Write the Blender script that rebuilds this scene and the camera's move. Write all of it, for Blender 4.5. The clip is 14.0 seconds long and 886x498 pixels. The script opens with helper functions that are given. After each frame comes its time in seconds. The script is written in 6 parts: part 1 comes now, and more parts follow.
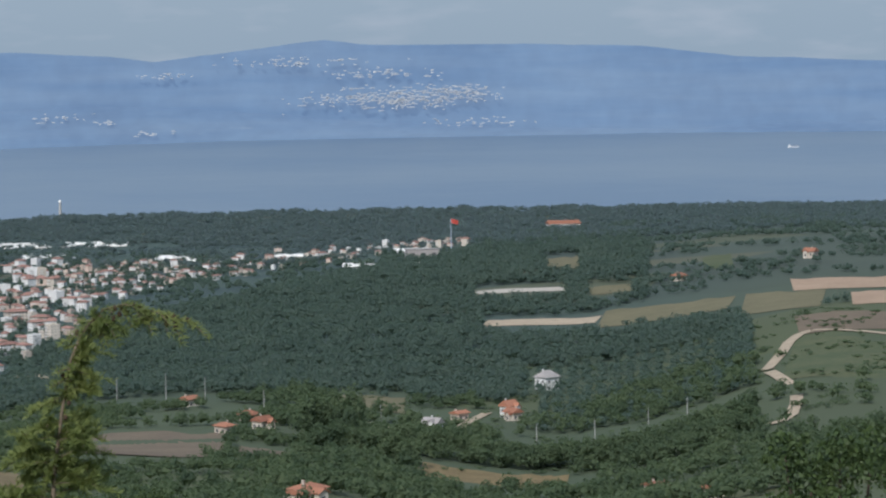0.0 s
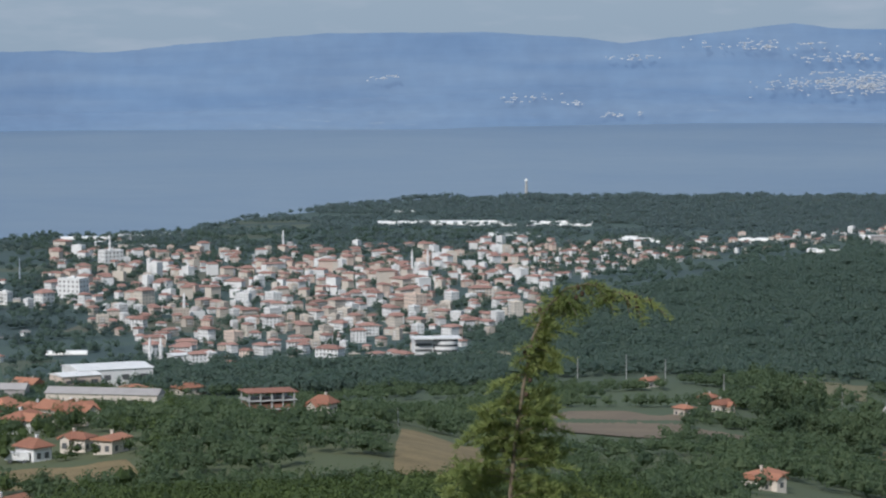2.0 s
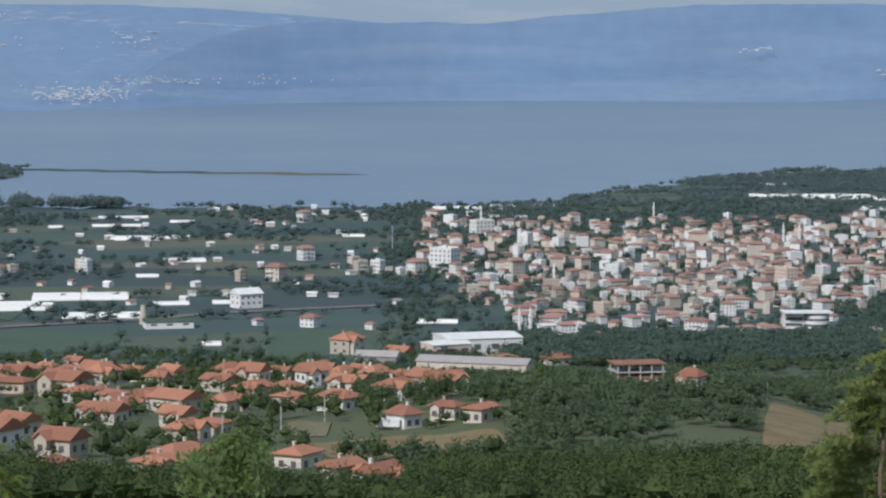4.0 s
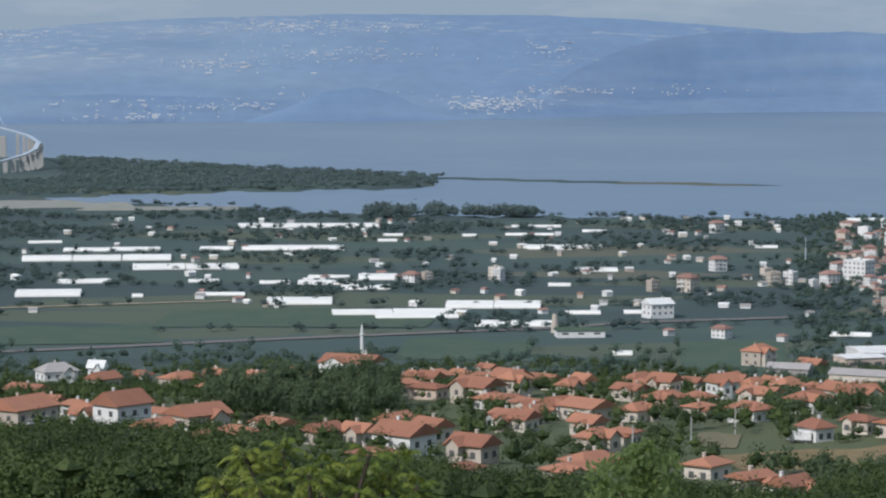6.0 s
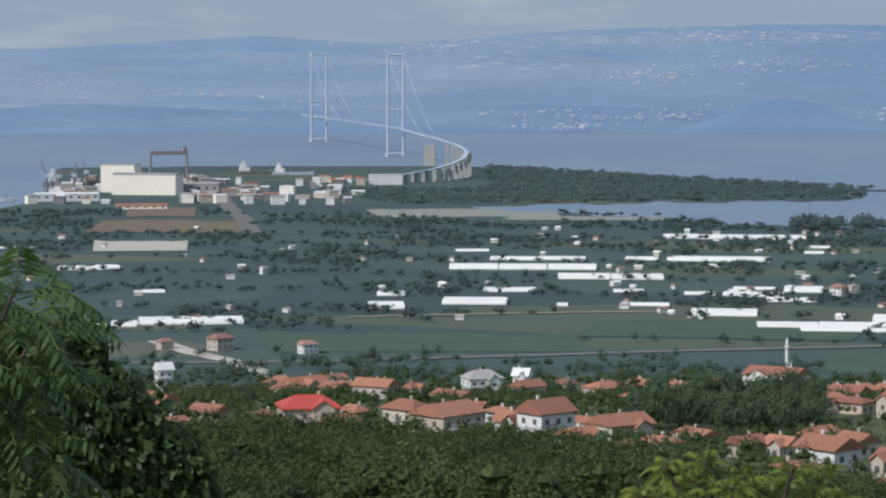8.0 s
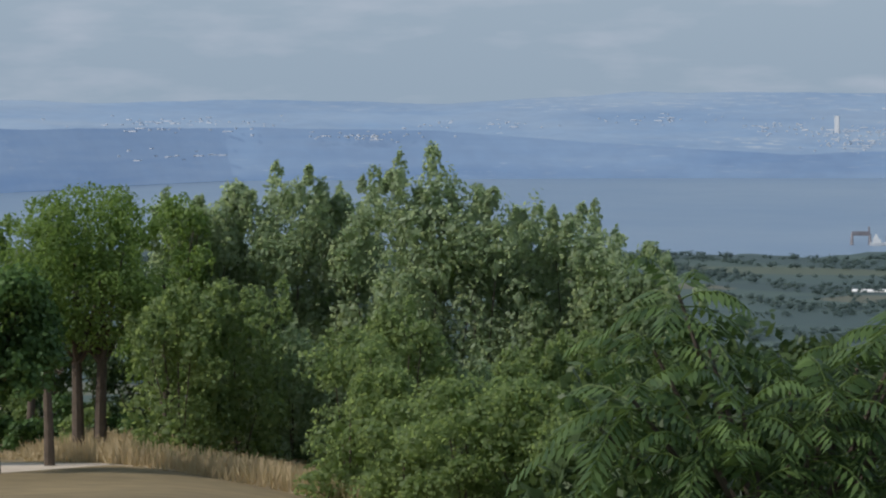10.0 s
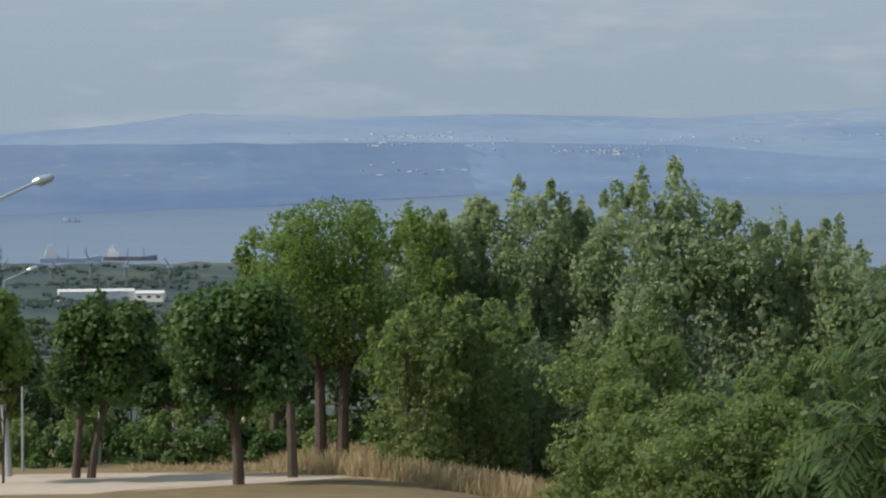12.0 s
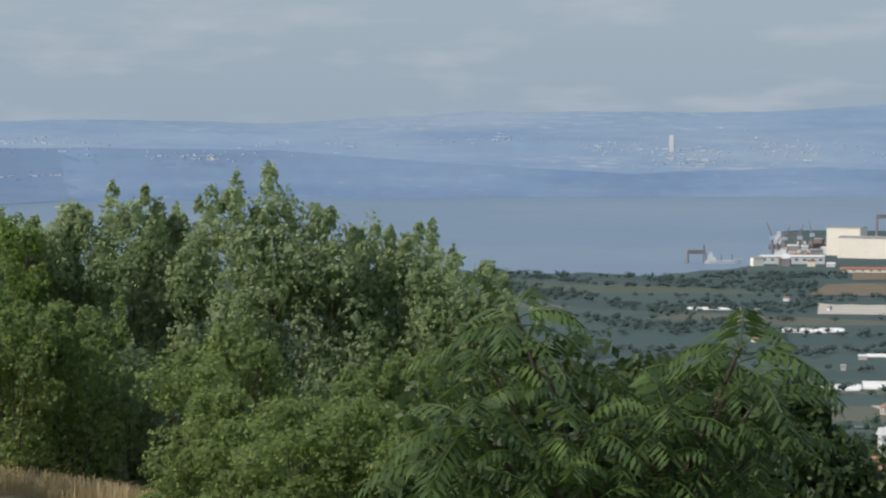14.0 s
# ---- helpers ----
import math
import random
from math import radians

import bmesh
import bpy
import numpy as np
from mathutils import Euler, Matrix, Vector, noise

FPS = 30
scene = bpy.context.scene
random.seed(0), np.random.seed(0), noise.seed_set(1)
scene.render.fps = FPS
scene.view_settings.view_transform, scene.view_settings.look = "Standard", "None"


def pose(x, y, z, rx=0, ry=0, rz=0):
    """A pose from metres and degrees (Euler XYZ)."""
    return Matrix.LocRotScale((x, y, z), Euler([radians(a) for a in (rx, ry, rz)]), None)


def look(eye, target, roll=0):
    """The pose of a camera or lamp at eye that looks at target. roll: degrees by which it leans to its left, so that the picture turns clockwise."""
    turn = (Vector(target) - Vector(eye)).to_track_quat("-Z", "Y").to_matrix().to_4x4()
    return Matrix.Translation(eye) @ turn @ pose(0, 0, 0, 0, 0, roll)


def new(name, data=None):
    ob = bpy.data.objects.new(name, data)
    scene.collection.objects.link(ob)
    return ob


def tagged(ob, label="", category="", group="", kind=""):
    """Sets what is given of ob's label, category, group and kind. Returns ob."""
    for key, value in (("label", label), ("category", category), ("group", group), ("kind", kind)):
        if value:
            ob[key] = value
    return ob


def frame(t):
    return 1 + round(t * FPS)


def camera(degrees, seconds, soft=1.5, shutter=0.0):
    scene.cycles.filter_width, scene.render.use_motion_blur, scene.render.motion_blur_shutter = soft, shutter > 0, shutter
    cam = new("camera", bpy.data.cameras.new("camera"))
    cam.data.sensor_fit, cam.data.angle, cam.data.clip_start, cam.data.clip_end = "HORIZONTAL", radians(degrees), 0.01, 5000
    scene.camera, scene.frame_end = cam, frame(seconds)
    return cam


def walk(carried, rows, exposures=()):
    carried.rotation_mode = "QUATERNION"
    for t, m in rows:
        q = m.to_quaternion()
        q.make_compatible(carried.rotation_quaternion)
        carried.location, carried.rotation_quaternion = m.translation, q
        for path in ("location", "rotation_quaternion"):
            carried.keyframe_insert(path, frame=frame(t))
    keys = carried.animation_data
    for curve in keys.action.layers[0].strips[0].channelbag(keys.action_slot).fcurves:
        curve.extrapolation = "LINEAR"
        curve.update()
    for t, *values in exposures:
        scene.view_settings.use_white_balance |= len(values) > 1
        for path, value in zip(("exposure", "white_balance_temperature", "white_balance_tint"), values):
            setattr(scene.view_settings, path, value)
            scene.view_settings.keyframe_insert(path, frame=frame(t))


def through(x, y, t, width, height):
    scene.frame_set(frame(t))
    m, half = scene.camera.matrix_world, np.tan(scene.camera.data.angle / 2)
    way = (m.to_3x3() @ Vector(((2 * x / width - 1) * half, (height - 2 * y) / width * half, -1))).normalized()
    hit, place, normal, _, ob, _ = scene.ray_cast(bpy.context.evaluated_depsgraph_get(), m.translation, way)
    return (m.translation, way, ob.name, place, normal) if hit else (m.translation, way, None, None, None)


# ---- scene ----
fov = 18.0
EYE = (0.006, 0.004, 127.0)
cam = camera(fov, 14.0, soft=2.2)
# seconds, yaw, pitch, roll in degrees: the camera pans from one spot on the hillside
PAN = [
    (0, -32.387, -3.676, 0.88),
    (0.5, -29.423, -3.652, 0.78),
    (1, -26.460, -3.966, 0.32),
    (1.5, -25.187, -3.981, 0.15),
    (2, -22.837, -3.969, 0.06),
    (2.2, -22.004, -3.959, 0.05),
    (4.3, -13.628, -4.564, 0.05),
    (4.5, -12.418, -4.532, 0.11),
    (5, -9.648, -4.422, 0.08),
    (5.5, -8.010, -4.359, 0.05),
    (6, -6.793, -4.342, 0.03),
    (6.5, -4.380, -4.302, -0.02),
    (7, -1.395, -4.284, 0),
    (7.5, -0.000, -4.179, 0),
    (8, 1.930, -4.128, -0.03),
    (8.5, 4.457, -4.101, -0.1),
    (9, 5.719, -3.858, -0.12),
    (9.2, 8.840, -3.703, -0.1),
    (11.3, 25.592, -3.056, -0.01),
    (11.5, 24.932, -3.044, -0.01),
    (12, 25.013, -2.952, 0.04),
    (12.5, 26.078, -2.917, 0.03),
    (13, 26.449, -2.905, -0.01),
    (13.5, 23.613, -2.894, -0.04),
    (13.7, 20.939, -2.871, 0),
    (13.9, 17.849, -2.853, 0),
    (14, 16.726, -2.847, 0),
]
walk(cam, [(t, pose(*EYE, 90 + pitch, roll, yaw)) for t, yaw, pitch, roll in PAN],
     [(0.0, 0.05, 6110, 13), (9.2, 0.04, 6140, 14), (11.3, 0.14, 6550, 13), (14.0, 0.14, 6550, 13)])

# ---- light ----
SUN_AZ, SUN_EL = -128.0, 40.0      # degrees to the right of the y axis, degrees above the horizon
world = bpy.data.worlds.new("world")
scene.world = world
world.use_nodes = True
wn, wl = world.node_tree.nodes, world.node_tree.links
wn.clear()
w_out = wn.new("ShaderNodeOutputWorld")
w_bg = wn.new("ShaderNodeBackground")
w_sky = wn.new("ShaderNodeTexSky")
w_sky.sky_type, w_sky.sun_disc = "NISHITA", False
w_sky.sun_elevation, w_sky.sun_rotation = radians(SUN_EL), radians(SUN_AZ)
w_sky.air_density, w_sky.dust_density, w_sky.ozone_density = 1.0, 2.5, 1.5
# thin high cloud that dulls the blue, with a few pale streaks low down
w_tc = wn.new("ShaderNodeTexCoord")
w_map = wn.new("ShaderNodeMapping")
w_map.inputs["Scale"].default_value = (9, 9, 38)
w_noise = wn.new("ShaderNodeTexNoise")
w_noise.inputs["Scale"].default_value, w_noise.inputs["Detail"].default_value = 2.2, 5.0
w_ramp = wn.new("ShaderNodeValToRGB")
w_ramp.color_ramp.elements[0].position, w_ramp.color_ramp.elements[1].position = 0.50, 0.78
w_ramp.color_ramp.elements[0].color, w_ramp.color_ramp.elements[1].color = (0, 0, 0, 1), (0.5, 0.5, 0.5, 1)
w_veil = wn.new("ShaderNodeMixRGB")
w_veil.inputs[0].default_value = 0.8
w_veil.inputs[2].default_value = (3.75, 4.85, 5.8, 1)
w_mix = wn.new("ShaderNodeMixRGB")
w_mix.inputs[2].default_value = (5.4, 5.8, 6.4, 1)
wl.new(w_tc.outputs["Generated"], w_map.inputs[0])
wl.new(w_map.outputs[0], w_noise.inputs["Vector"])
wl.new(w_noise.outputs[0], w_ramp.inputs[0])
wl.new(w_sky.outputs[0], w_veil.inputs[1])
wl.new(w_veil.outputs[0], w_mix.inputs[1])
wl.new(w_ramp.outputs[0], w_mix.inputs[0])
wl.new(w_mix.outputs[0], w_bg.inputs[0])
wl.new(w_bg.outputs[0], w_out.inputs[0])
w_bg.inputs[1].default_value = 0.09

sun_data = bpy.data.lights.new("sun", "SUN")
sun_data.energy, sun_data.angle, sun_data.color = 3.2, radians(0.6), (1.0, 0.95, 0.86)
sun = new("sun", sun_data)
s_az, s_el = radians(SUN_AZ), radians(SUN_EL)
sun.matrix_world = look((math.sin(s_az) * math.cos(s_el) * 900, math.cos(s_az) * math.cos(s_el) * 900, 127 + math.sin(s_el) * 900), (0, 0, 127))

# ---- materials ----
def material(name, base, rough=0.8, vary=0.25, scale=0.5, metal=0.0, island=0.0, per_object=0.0, bump=0.0, second=None, spec=0.3, patches=1.0):
    """A node material: base colour broken up by noise at two scales, by mesh island or by object."""
    m = bpy.data.materials.new(name)
    m.use_nodes = True
    n, l = m.node_tree.nodes, m.node_tree.links
    bsdf = n["Principled BSDF"]
    bsdf.inputs["Roughness"].default_value, bsdf.inputs["Metallic"].default_value = rough, metal
    bsdf.inputs["Specular IOR Level"].default_value = spec
    geo = n.new("ShaderNodeNewGeometry")
    tc = n.new("ShaderNodeTexCoord")
    big, fine = n.new("ShaderNodeTexNoise"), n.new("ShaderNodeTexNoise")
    big.inputs["Scale"].default_value, big.inputs["Detail"].default_value = scale, 3
    fine.inputs["Scale"].default_value, fine.inputs["Detail"].default_value = scale * 9, 4
    l.new(tc.outputs["Object"], big.inputs["Vector"])
    l.new(tc.outputs["Object"], fine.inputs["Vector"])
    far = n.new("ShaderNodeMath")
    far.operation = "MULTIPLY_ADD"
    far.inputs[1].default_value, far.inputs[2].default_value = patches, 0.5 - 0.5 * patches
    l.new(big.outputs[0], far.inputs[0])
    add = n.new("ShaderNodeMath")
    l.new(far.outputs[0], add.inputs[0])
    l.new(fine.outputs[0], add.inputs[1])
    total = add.outputs[0]
    if island:
        mul = n.new("ShaderNodeMath")
        mul.operation = "MULTIPLY_ADD"
        mul.inputs[1].default_value = island
        l.new(geo.outputs["Random Per Island"], mul.inputs[0])
        l.new(total, mul.inputs[2])
        total = mul.outputs[0]
    if per_object:
        info = n.new("ShaderNodeObjectInfo")
        mul = n.new("ShaderNodeMath")
        mul.operation = "MULTIPLY_ADD"
        mul.inputs[1].default_value = per_object
        l.new(info.outputs["Random"], mul.inputs[0])
        l.new(total, mul.inputs[2])
        total = mul.outputs[0]
    ramp = n.new("ShaderNodeMapRange")
    ramp.inputs[1].default_value, ramp.inputs[2].default_value = 0.65, 1.35 + island + per_object
    l.new(total, ramp.inputs[0])
    mix = n.new("ShaderNodeMixRGB")
    other = second or [min(1, c * (1 + vary)) for c in base]
    dark = [c * (1 - vary) for c in base] if second is None else base
    mix.inputs[1].default_value, mix.inputs[2].default_value = (*dark, 1), (*other, 1)
    l.new(ramp.outputs[0], mix.inputs[0])
    l.new(mix.outputs[0], bsdf.inputs["Base Color"])
    if bump:
        b = n.new("ShaderNodeBump")
        b.inputs["Strength"].default_value = bump
        l.new(fine.outputs[0], b.inputs["Height"])
        l.new(b.outputs[0], bsdf.inputs["Normal"])
    return m


def leaf_material(name, dark, light, rough=0.55, through=0.25, grain=0.06):
    """Leaves: hue by island and a little light let through."""
    m = material(name, dark, rough, second=light, scale=grain, island=0.7, spec=0.25, patches=2.6)
    n, l = m.node_tree.nodes, m.node_tree.links
    bsdf, out = n["Principled BSDF"], n["Material Output"]
    mix, trans = n.new("ShaderNodeMixShader"), n.new("ShaderNodeBsdfTranslucent")
    trans.inputs[0].default_value = (light[0] * 1.1, light[1] * 1.1, light[2] * 0.85, 1)
    mix.inputs[0].default_value = through
    l.new(bsdf.outputs[0], mix.inputs[1])
    l.new(trans.outputs[0], mix.inputs[2])
    l.new(mix.outputs[0], out.inputs["Surface"])
    return m


M = {}
# far, plain and coast leaves hold haze as paler, bluer, more translucent colour
M["wood_far_hazed"] = leaf_material("wood_far_hazed", (0.092, 0.14, 0.132), (0.155, 0.212, 0.178), 0.9, 0.62)
M["wood_plain_hazed"] = leaf_material("wood_plain_hazed", (0.10, 0.143, 0.155), (0.145, 0.193, 0.195), 0.9, 0.68)
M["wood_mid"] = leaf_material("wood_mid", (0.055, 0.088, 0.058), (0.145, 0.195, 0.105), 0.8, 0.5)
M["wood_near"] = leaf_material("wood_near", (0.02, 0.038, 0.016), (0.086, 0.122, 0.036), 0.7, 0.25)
M["wood_coast_hazed"] = leaf_material("wood_coast_hazed", (0.16, 0.212, 0.24), (0.20, 0.256, 0.272), 0.9, 0.74)


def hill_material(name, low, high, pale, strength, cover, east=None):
    """Far hills: wooded slopes, kilometres of haze painted in as a soft blue glow, thin pale streaks of fields and
    villages.
    """
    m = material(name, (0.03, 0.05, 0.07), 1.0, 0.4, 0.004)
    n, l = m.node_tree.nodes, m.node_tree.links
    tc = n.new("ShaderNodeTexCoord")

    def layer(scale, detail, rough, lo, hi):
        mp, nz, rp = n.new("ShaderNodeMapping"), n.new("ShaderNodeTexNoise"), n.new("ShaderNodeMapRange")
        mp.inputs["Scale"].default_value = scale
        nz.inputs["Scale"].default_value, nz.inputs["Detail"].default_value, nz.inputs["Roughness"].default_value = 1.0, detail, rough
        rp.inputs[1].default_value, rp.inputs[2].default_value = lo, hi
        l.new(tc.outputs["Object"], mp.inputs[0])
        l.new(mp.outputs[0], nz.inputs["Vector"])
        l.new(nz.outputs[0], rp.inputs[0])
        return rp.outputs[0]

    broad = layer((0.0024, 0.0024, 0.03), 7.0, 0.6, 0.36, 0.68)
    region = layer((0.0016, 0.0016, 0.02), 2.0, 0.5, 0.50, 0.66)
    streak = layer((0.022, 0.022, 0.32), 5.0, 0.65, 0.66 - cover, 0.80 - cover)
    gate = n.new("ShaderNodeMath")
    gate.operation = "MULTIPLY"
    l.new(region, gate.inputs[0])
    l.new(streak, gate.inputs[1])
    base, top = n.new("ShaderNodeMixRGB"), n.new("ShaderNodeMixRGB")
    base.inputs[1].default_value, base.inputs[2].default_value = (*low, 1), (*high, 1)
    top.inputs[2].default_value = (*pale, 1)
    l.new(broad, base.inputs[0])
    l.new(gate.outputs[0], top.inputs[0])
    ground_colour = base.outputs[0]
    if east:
        # painted haze turns a deeper blue towards the east, matching the mountain
        xyz, way, haze_mix = n.new("ShaderNodeSeparateXYZ"), n.new("ShaderNodeMapRange"), n.new("ShaderNodeMixRGB")
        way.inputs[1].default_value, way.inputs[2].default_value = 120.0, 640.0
        haze_mix.inputs[2].default_value = (*east, 1)
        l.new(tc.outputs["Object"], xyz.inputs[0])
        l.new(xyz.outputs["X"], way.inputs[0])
        l.new(way.outputs[0], haze_mix.inputs[0])
        l.new(ground_colour, haze_mix.inputs[1])
        ground_colour = haze_mix.outputs[0]
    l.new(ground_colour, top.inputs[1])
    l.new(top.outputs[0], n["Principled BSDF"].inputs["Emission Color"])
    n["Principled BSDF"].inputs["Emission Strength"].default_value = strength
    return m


# front, back and mountain slopes: haze blue set as emission colour
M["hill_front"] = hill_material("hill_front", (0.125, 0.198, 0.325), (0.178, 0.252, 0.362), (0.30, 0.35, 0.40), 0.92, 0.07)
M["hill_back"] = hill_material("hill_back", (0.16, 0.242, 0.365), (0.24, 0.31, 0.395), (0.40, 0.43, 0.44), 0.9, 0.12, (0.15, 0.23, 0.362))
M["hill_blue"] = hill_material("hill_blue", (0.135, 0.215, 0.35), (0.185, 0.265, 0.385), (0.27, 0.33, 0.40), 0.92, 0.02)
# pale far walls greyed and blued in the colour for haze
M["far_white_hazed"] = material("far_white_hazed", (0.37, 0.41, 0.47), 0.9, second=(0.64, 0.64, 0.63), scale=0.02, island=1.5)
M["wall"] = material("wall", (0.38, 0.33, 0.28), 0.9, second=(0.68, 0.62, 0.54), scale=0.15, per_object=1.6)
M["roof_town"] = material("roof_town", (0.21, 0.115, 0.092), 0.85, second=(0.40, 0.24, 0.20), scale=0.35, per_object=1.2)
M["wall_pink"] = material("wall_pink", (0.57, 0.46, 0.39), 0.9, 0.2, 0.3, per_object=0.8)
M["wall_white"] = material("wall_white", (0.68, 0.68, 0.67), 0.85, 0.12, 0.3)
M["roof"] = material("roof", (0.22, 0.098, 0.066), 0.85, second=(0.44, 0.205, 0.128), scale=0.35, per_object=1.2, bump=0.3)
M["roof_red"] = material("roof_red", (0.47, 0.075, 0.055), 0.6, 0.12, 0.4)
M["roof_grey"] = material("roof_grey", (0.33, 0.31, 0.30), 0.8, 0.25, 0.3, per_object=0.6)
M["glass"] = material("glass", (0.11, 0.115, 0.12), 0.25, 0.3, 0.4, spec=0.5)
# distance is put into the tone: town panes paler than near glass
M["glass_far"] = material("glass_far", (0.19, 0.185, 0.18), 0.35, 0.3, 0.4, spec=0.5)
M["brick"] = material("brick", (0.26, 0.125, 0.09), 0.9, 0.25, 0.4)
M["dust"] = material("dust", (0.50, 0.42, 0.33), 0.95, 0.15, 0.3, bump=0.3)
M["plastic"] = material("plastic", (0.78, 0.77, 0.735), 0.55, 0.12, 0.15, per_object=0.5)
M["steel"] = material("steel", (0.44, 0.50, 0.58), 0.6, 0.08, 0.05)
M["concrete"] = material("concrete", (0.40, 0.40, 0.39), 0.9, 0.15, 0.1)
M["asphalt"] = material("asphalt", (0.16, 0.15, 0.145), 0.9, 0.2, 0.2)
M["dirt"] = material("dirt", (0.42, 0.34, 0.25), 0.95, 0.2, 0.25, bump=0.3)
M["straw"] = material("straw", (0.20, 0.15, 0.075), 0.95, 0.3, 0.12, bump=0.3)
M["shed_cream"] = material("shed_cream", (0.86, 0.80, 0.69), 0.75, 0.06, 0.05)
M["rust"] = material("rust", (0.22, 0.205, 0.215), 0.8, 0.3, 0.1)
M["bark"] = material("bark", (0.10, 0.078, 0.06), 0.95, 0.35, 3.0, bump=0.6)
M["lamp_metal"] = material("lamp_metal", (0.45, 0.5, 0.53), 0.45, 0.1, 2.0, metal=0.6)

# ---- the land ----
# plan in polar form round the viewpoint: azimuth in degrees to the right of the y axis, distance in metres
def spot(az, d, z=None):
    a = radians(az)
    x, y = d * math.sin(a), d * math.cos(a)
    return Vector((x, y, ground(az, d) if z is None else z))


RADII = [0, 20, 60, 100, 200, 300, 400, 516, 660, 780, 900, 1000, 1100, 1300, 1450, 1700, 2000, 2500, 3300]
PROFILES = {
    -60: [125.4, 123, 119, 114, 100, 84, 70, 58, 42, 28, 15, 8, 3, 2, 2, 2, 2, 2, 2],
    -27: [125.4, 123, 118.4, 115, 99, 82, 67, 54, 42, 28, 15, 8, 3, 2, 2, 2, 2, 2, 2],
    -18: [125.4, 122.6, 117.4, 112, 93, 77, 64, 53, 42, 28, 15, 8, 3, 2, 2, 2, 2, 2, 2],
    -11: [125.4, 122, 114, 107, 90, 75, 62.5, 53, 42, 28, 15, 8, 2, 1.6, 1.5, 1.5, 1.5, 1.5, 1.5],
    12: [125.4, 122, 114, 107, 90, 75, 62, 53, 42, 28, 15, 8, 2, 1.6, 1.5, 1.5, 1.5, 1.5, 1.5],
    19.5: [125.4, 122, 114, 107, 90, 75, 62, 57, 43, 25, 11, 5, 3, 2, 2, 2, 2, 2, 2],
    27.5: [125.4, 122, 114, 107, 90, 75, 60, 44, 31, 22, 15, 11, 8, 9, 10, 4, 2, 2, 2],
    34.5: [125.4, 122, 114, 107, 90, 74, 58, 40, 20, 8, 5, 5, 6, 13, 20, 18, 8, 2, 2],
    40.5: [125.4, 122, 114, 107, 90, 74, 60, 46, 33, 26, 25, 25, 25, 25, 26, 24, 16, 3, 2],
    60: [125.4, 122, 116, 110, 96, 84, 74, 64, 52, 44, 38, 35, 32, 30, 30, 28, 20, 5, 3],
}
P_AZ = np.array(sorted(PROFILES), float)
P_Z = np.array([PROFILES[int(a) if a == int(a) else a] for a in P_AZ])
COAST_AZ = [-60, -30, -14.5, -12.2, -11.3, -10.2, -9.5, -8.4, -3, 0, 2, 3.2, 4.2, 9, 13, 17, 19.8, 22.2, 26, 33, 42, 60]
COAST_D = [2300, 2250, 2180, 2160, 2220, 2330, 2560, 2760, 2290, 2160, 2110, 2060, 2010, 1985, 1965, 1985, 2250, 2450, 2500, 2500, 2480, 2400]


def smooth(a, b, x):
    t = np.clip((x - a) / (b - a), 0, 1)
    return t * t * (3 - 2 * t)


def land_level(az, d):
    """Ground height before the shore is cut, for arrays."""
    az, d = np.broadcast_arrays(np.asarray(az, float), np.asarray(d, float))
    k = np.clip(np.searchsorted(P_AZ, az) - 1, 0, len(P_AZ) - 2)
    w = np.clip((az - P_AZ[k]) / (P_AZ[k + 1] - P_AZ[k]), 0, 1)
    w = w * w * (3 - 2 * w)
    j = np.clip(np.searchsorted(RADII, d) - 1, 0, len(RADII) - 2)
    r = np.array(RADII, float)
    v = np.clip((d - r[j]) / (r[j + 1] - r[j]), 0, 1)
    z0 = P_Z[k, j] * (1 - v) + P_Z[k, j + 1] * v
    z1 = P_Z[k + 1, j] * (1 - v) + P_Z[k + 1, j + 1] * v
    z = z0 * (1 - w) + z1 * w
    x, y = d * np.sin(np.radians(az)), d * np.cos(np.radians(az))
    roll = np.sin(x * 0.031 + 1.3 * np.sin(y * 0.017)) * np.cos(y * 0.027 + 0.8 * np.sin(x * 0.013))
    return z + roll * np.clip(z / 60, 0, 1) * np.clip(d / 300, 0, 1) * 1.4


def shore(az, d):
    """1 on land, 0 in the sea."""
    az, d = np.broadcast_arrays(np.asarray(az, float), np.asarray(d, float))
    wob = 14 * np.sin(az * 3.1) + 9 * np.sin(az * 7.7 + 1)
    land = smooth(30, -30, d - np.interp(az, COAST_AZ, COAST_D) - wob)
    # the low wooded peninsula beyond the lagoon, and the bar that runs out from its tip
    near = np.interp(az, [-8.6, -6, -2.5, 0, 3, 6.5], [2100, 2110, 2190, 2250, 2290, 2340]) + wob
    far = np.interp(az, [-8.6, -6.5, -5.5, -1.5, 0, 3, 6.5], [2960, 2980, 2980, 2980, 2880, 2700, 2540])
    pen = smooth(-15, 15, d - near) * smooth(15, -15, d - far) * smooth(-10.5, -9.5, az) * smooth(6.9, 6.5, az)
    mid = np.interp(az, [5.5, 7, 9, 11, 14, 19], [2540, 2500, 2455, 2420, 2395, 2380])
    bar = smooth(22, 8, np.abs(d - mid)) * smooth(5, 5.6, az) * smooth(16.5, 12.5, az)
    return np.maximum(np.maximum(land, pen), bar)


def ground_level(az, d):
    s = shore(az, d)
    return land_level(az, d) * s - 5 * (1 - s)


def ground(az, d):
    return float(ground_level(az, d))


def link(name, verts, faces, mat, parent=None, label="", shade=False):
    me = bpy.data.meshes.new(name)
    me.from_pydata(verts, [], faces)
    me.materials.append(mat)
    if shade:
        me.polygons.foreach_set("use_smooth", [True] * len(me.polygons))
    me.update()
    ob = new(name, me)
    if parent:
        ob.parent = parent
    return tagged(ob, label) if label else ob


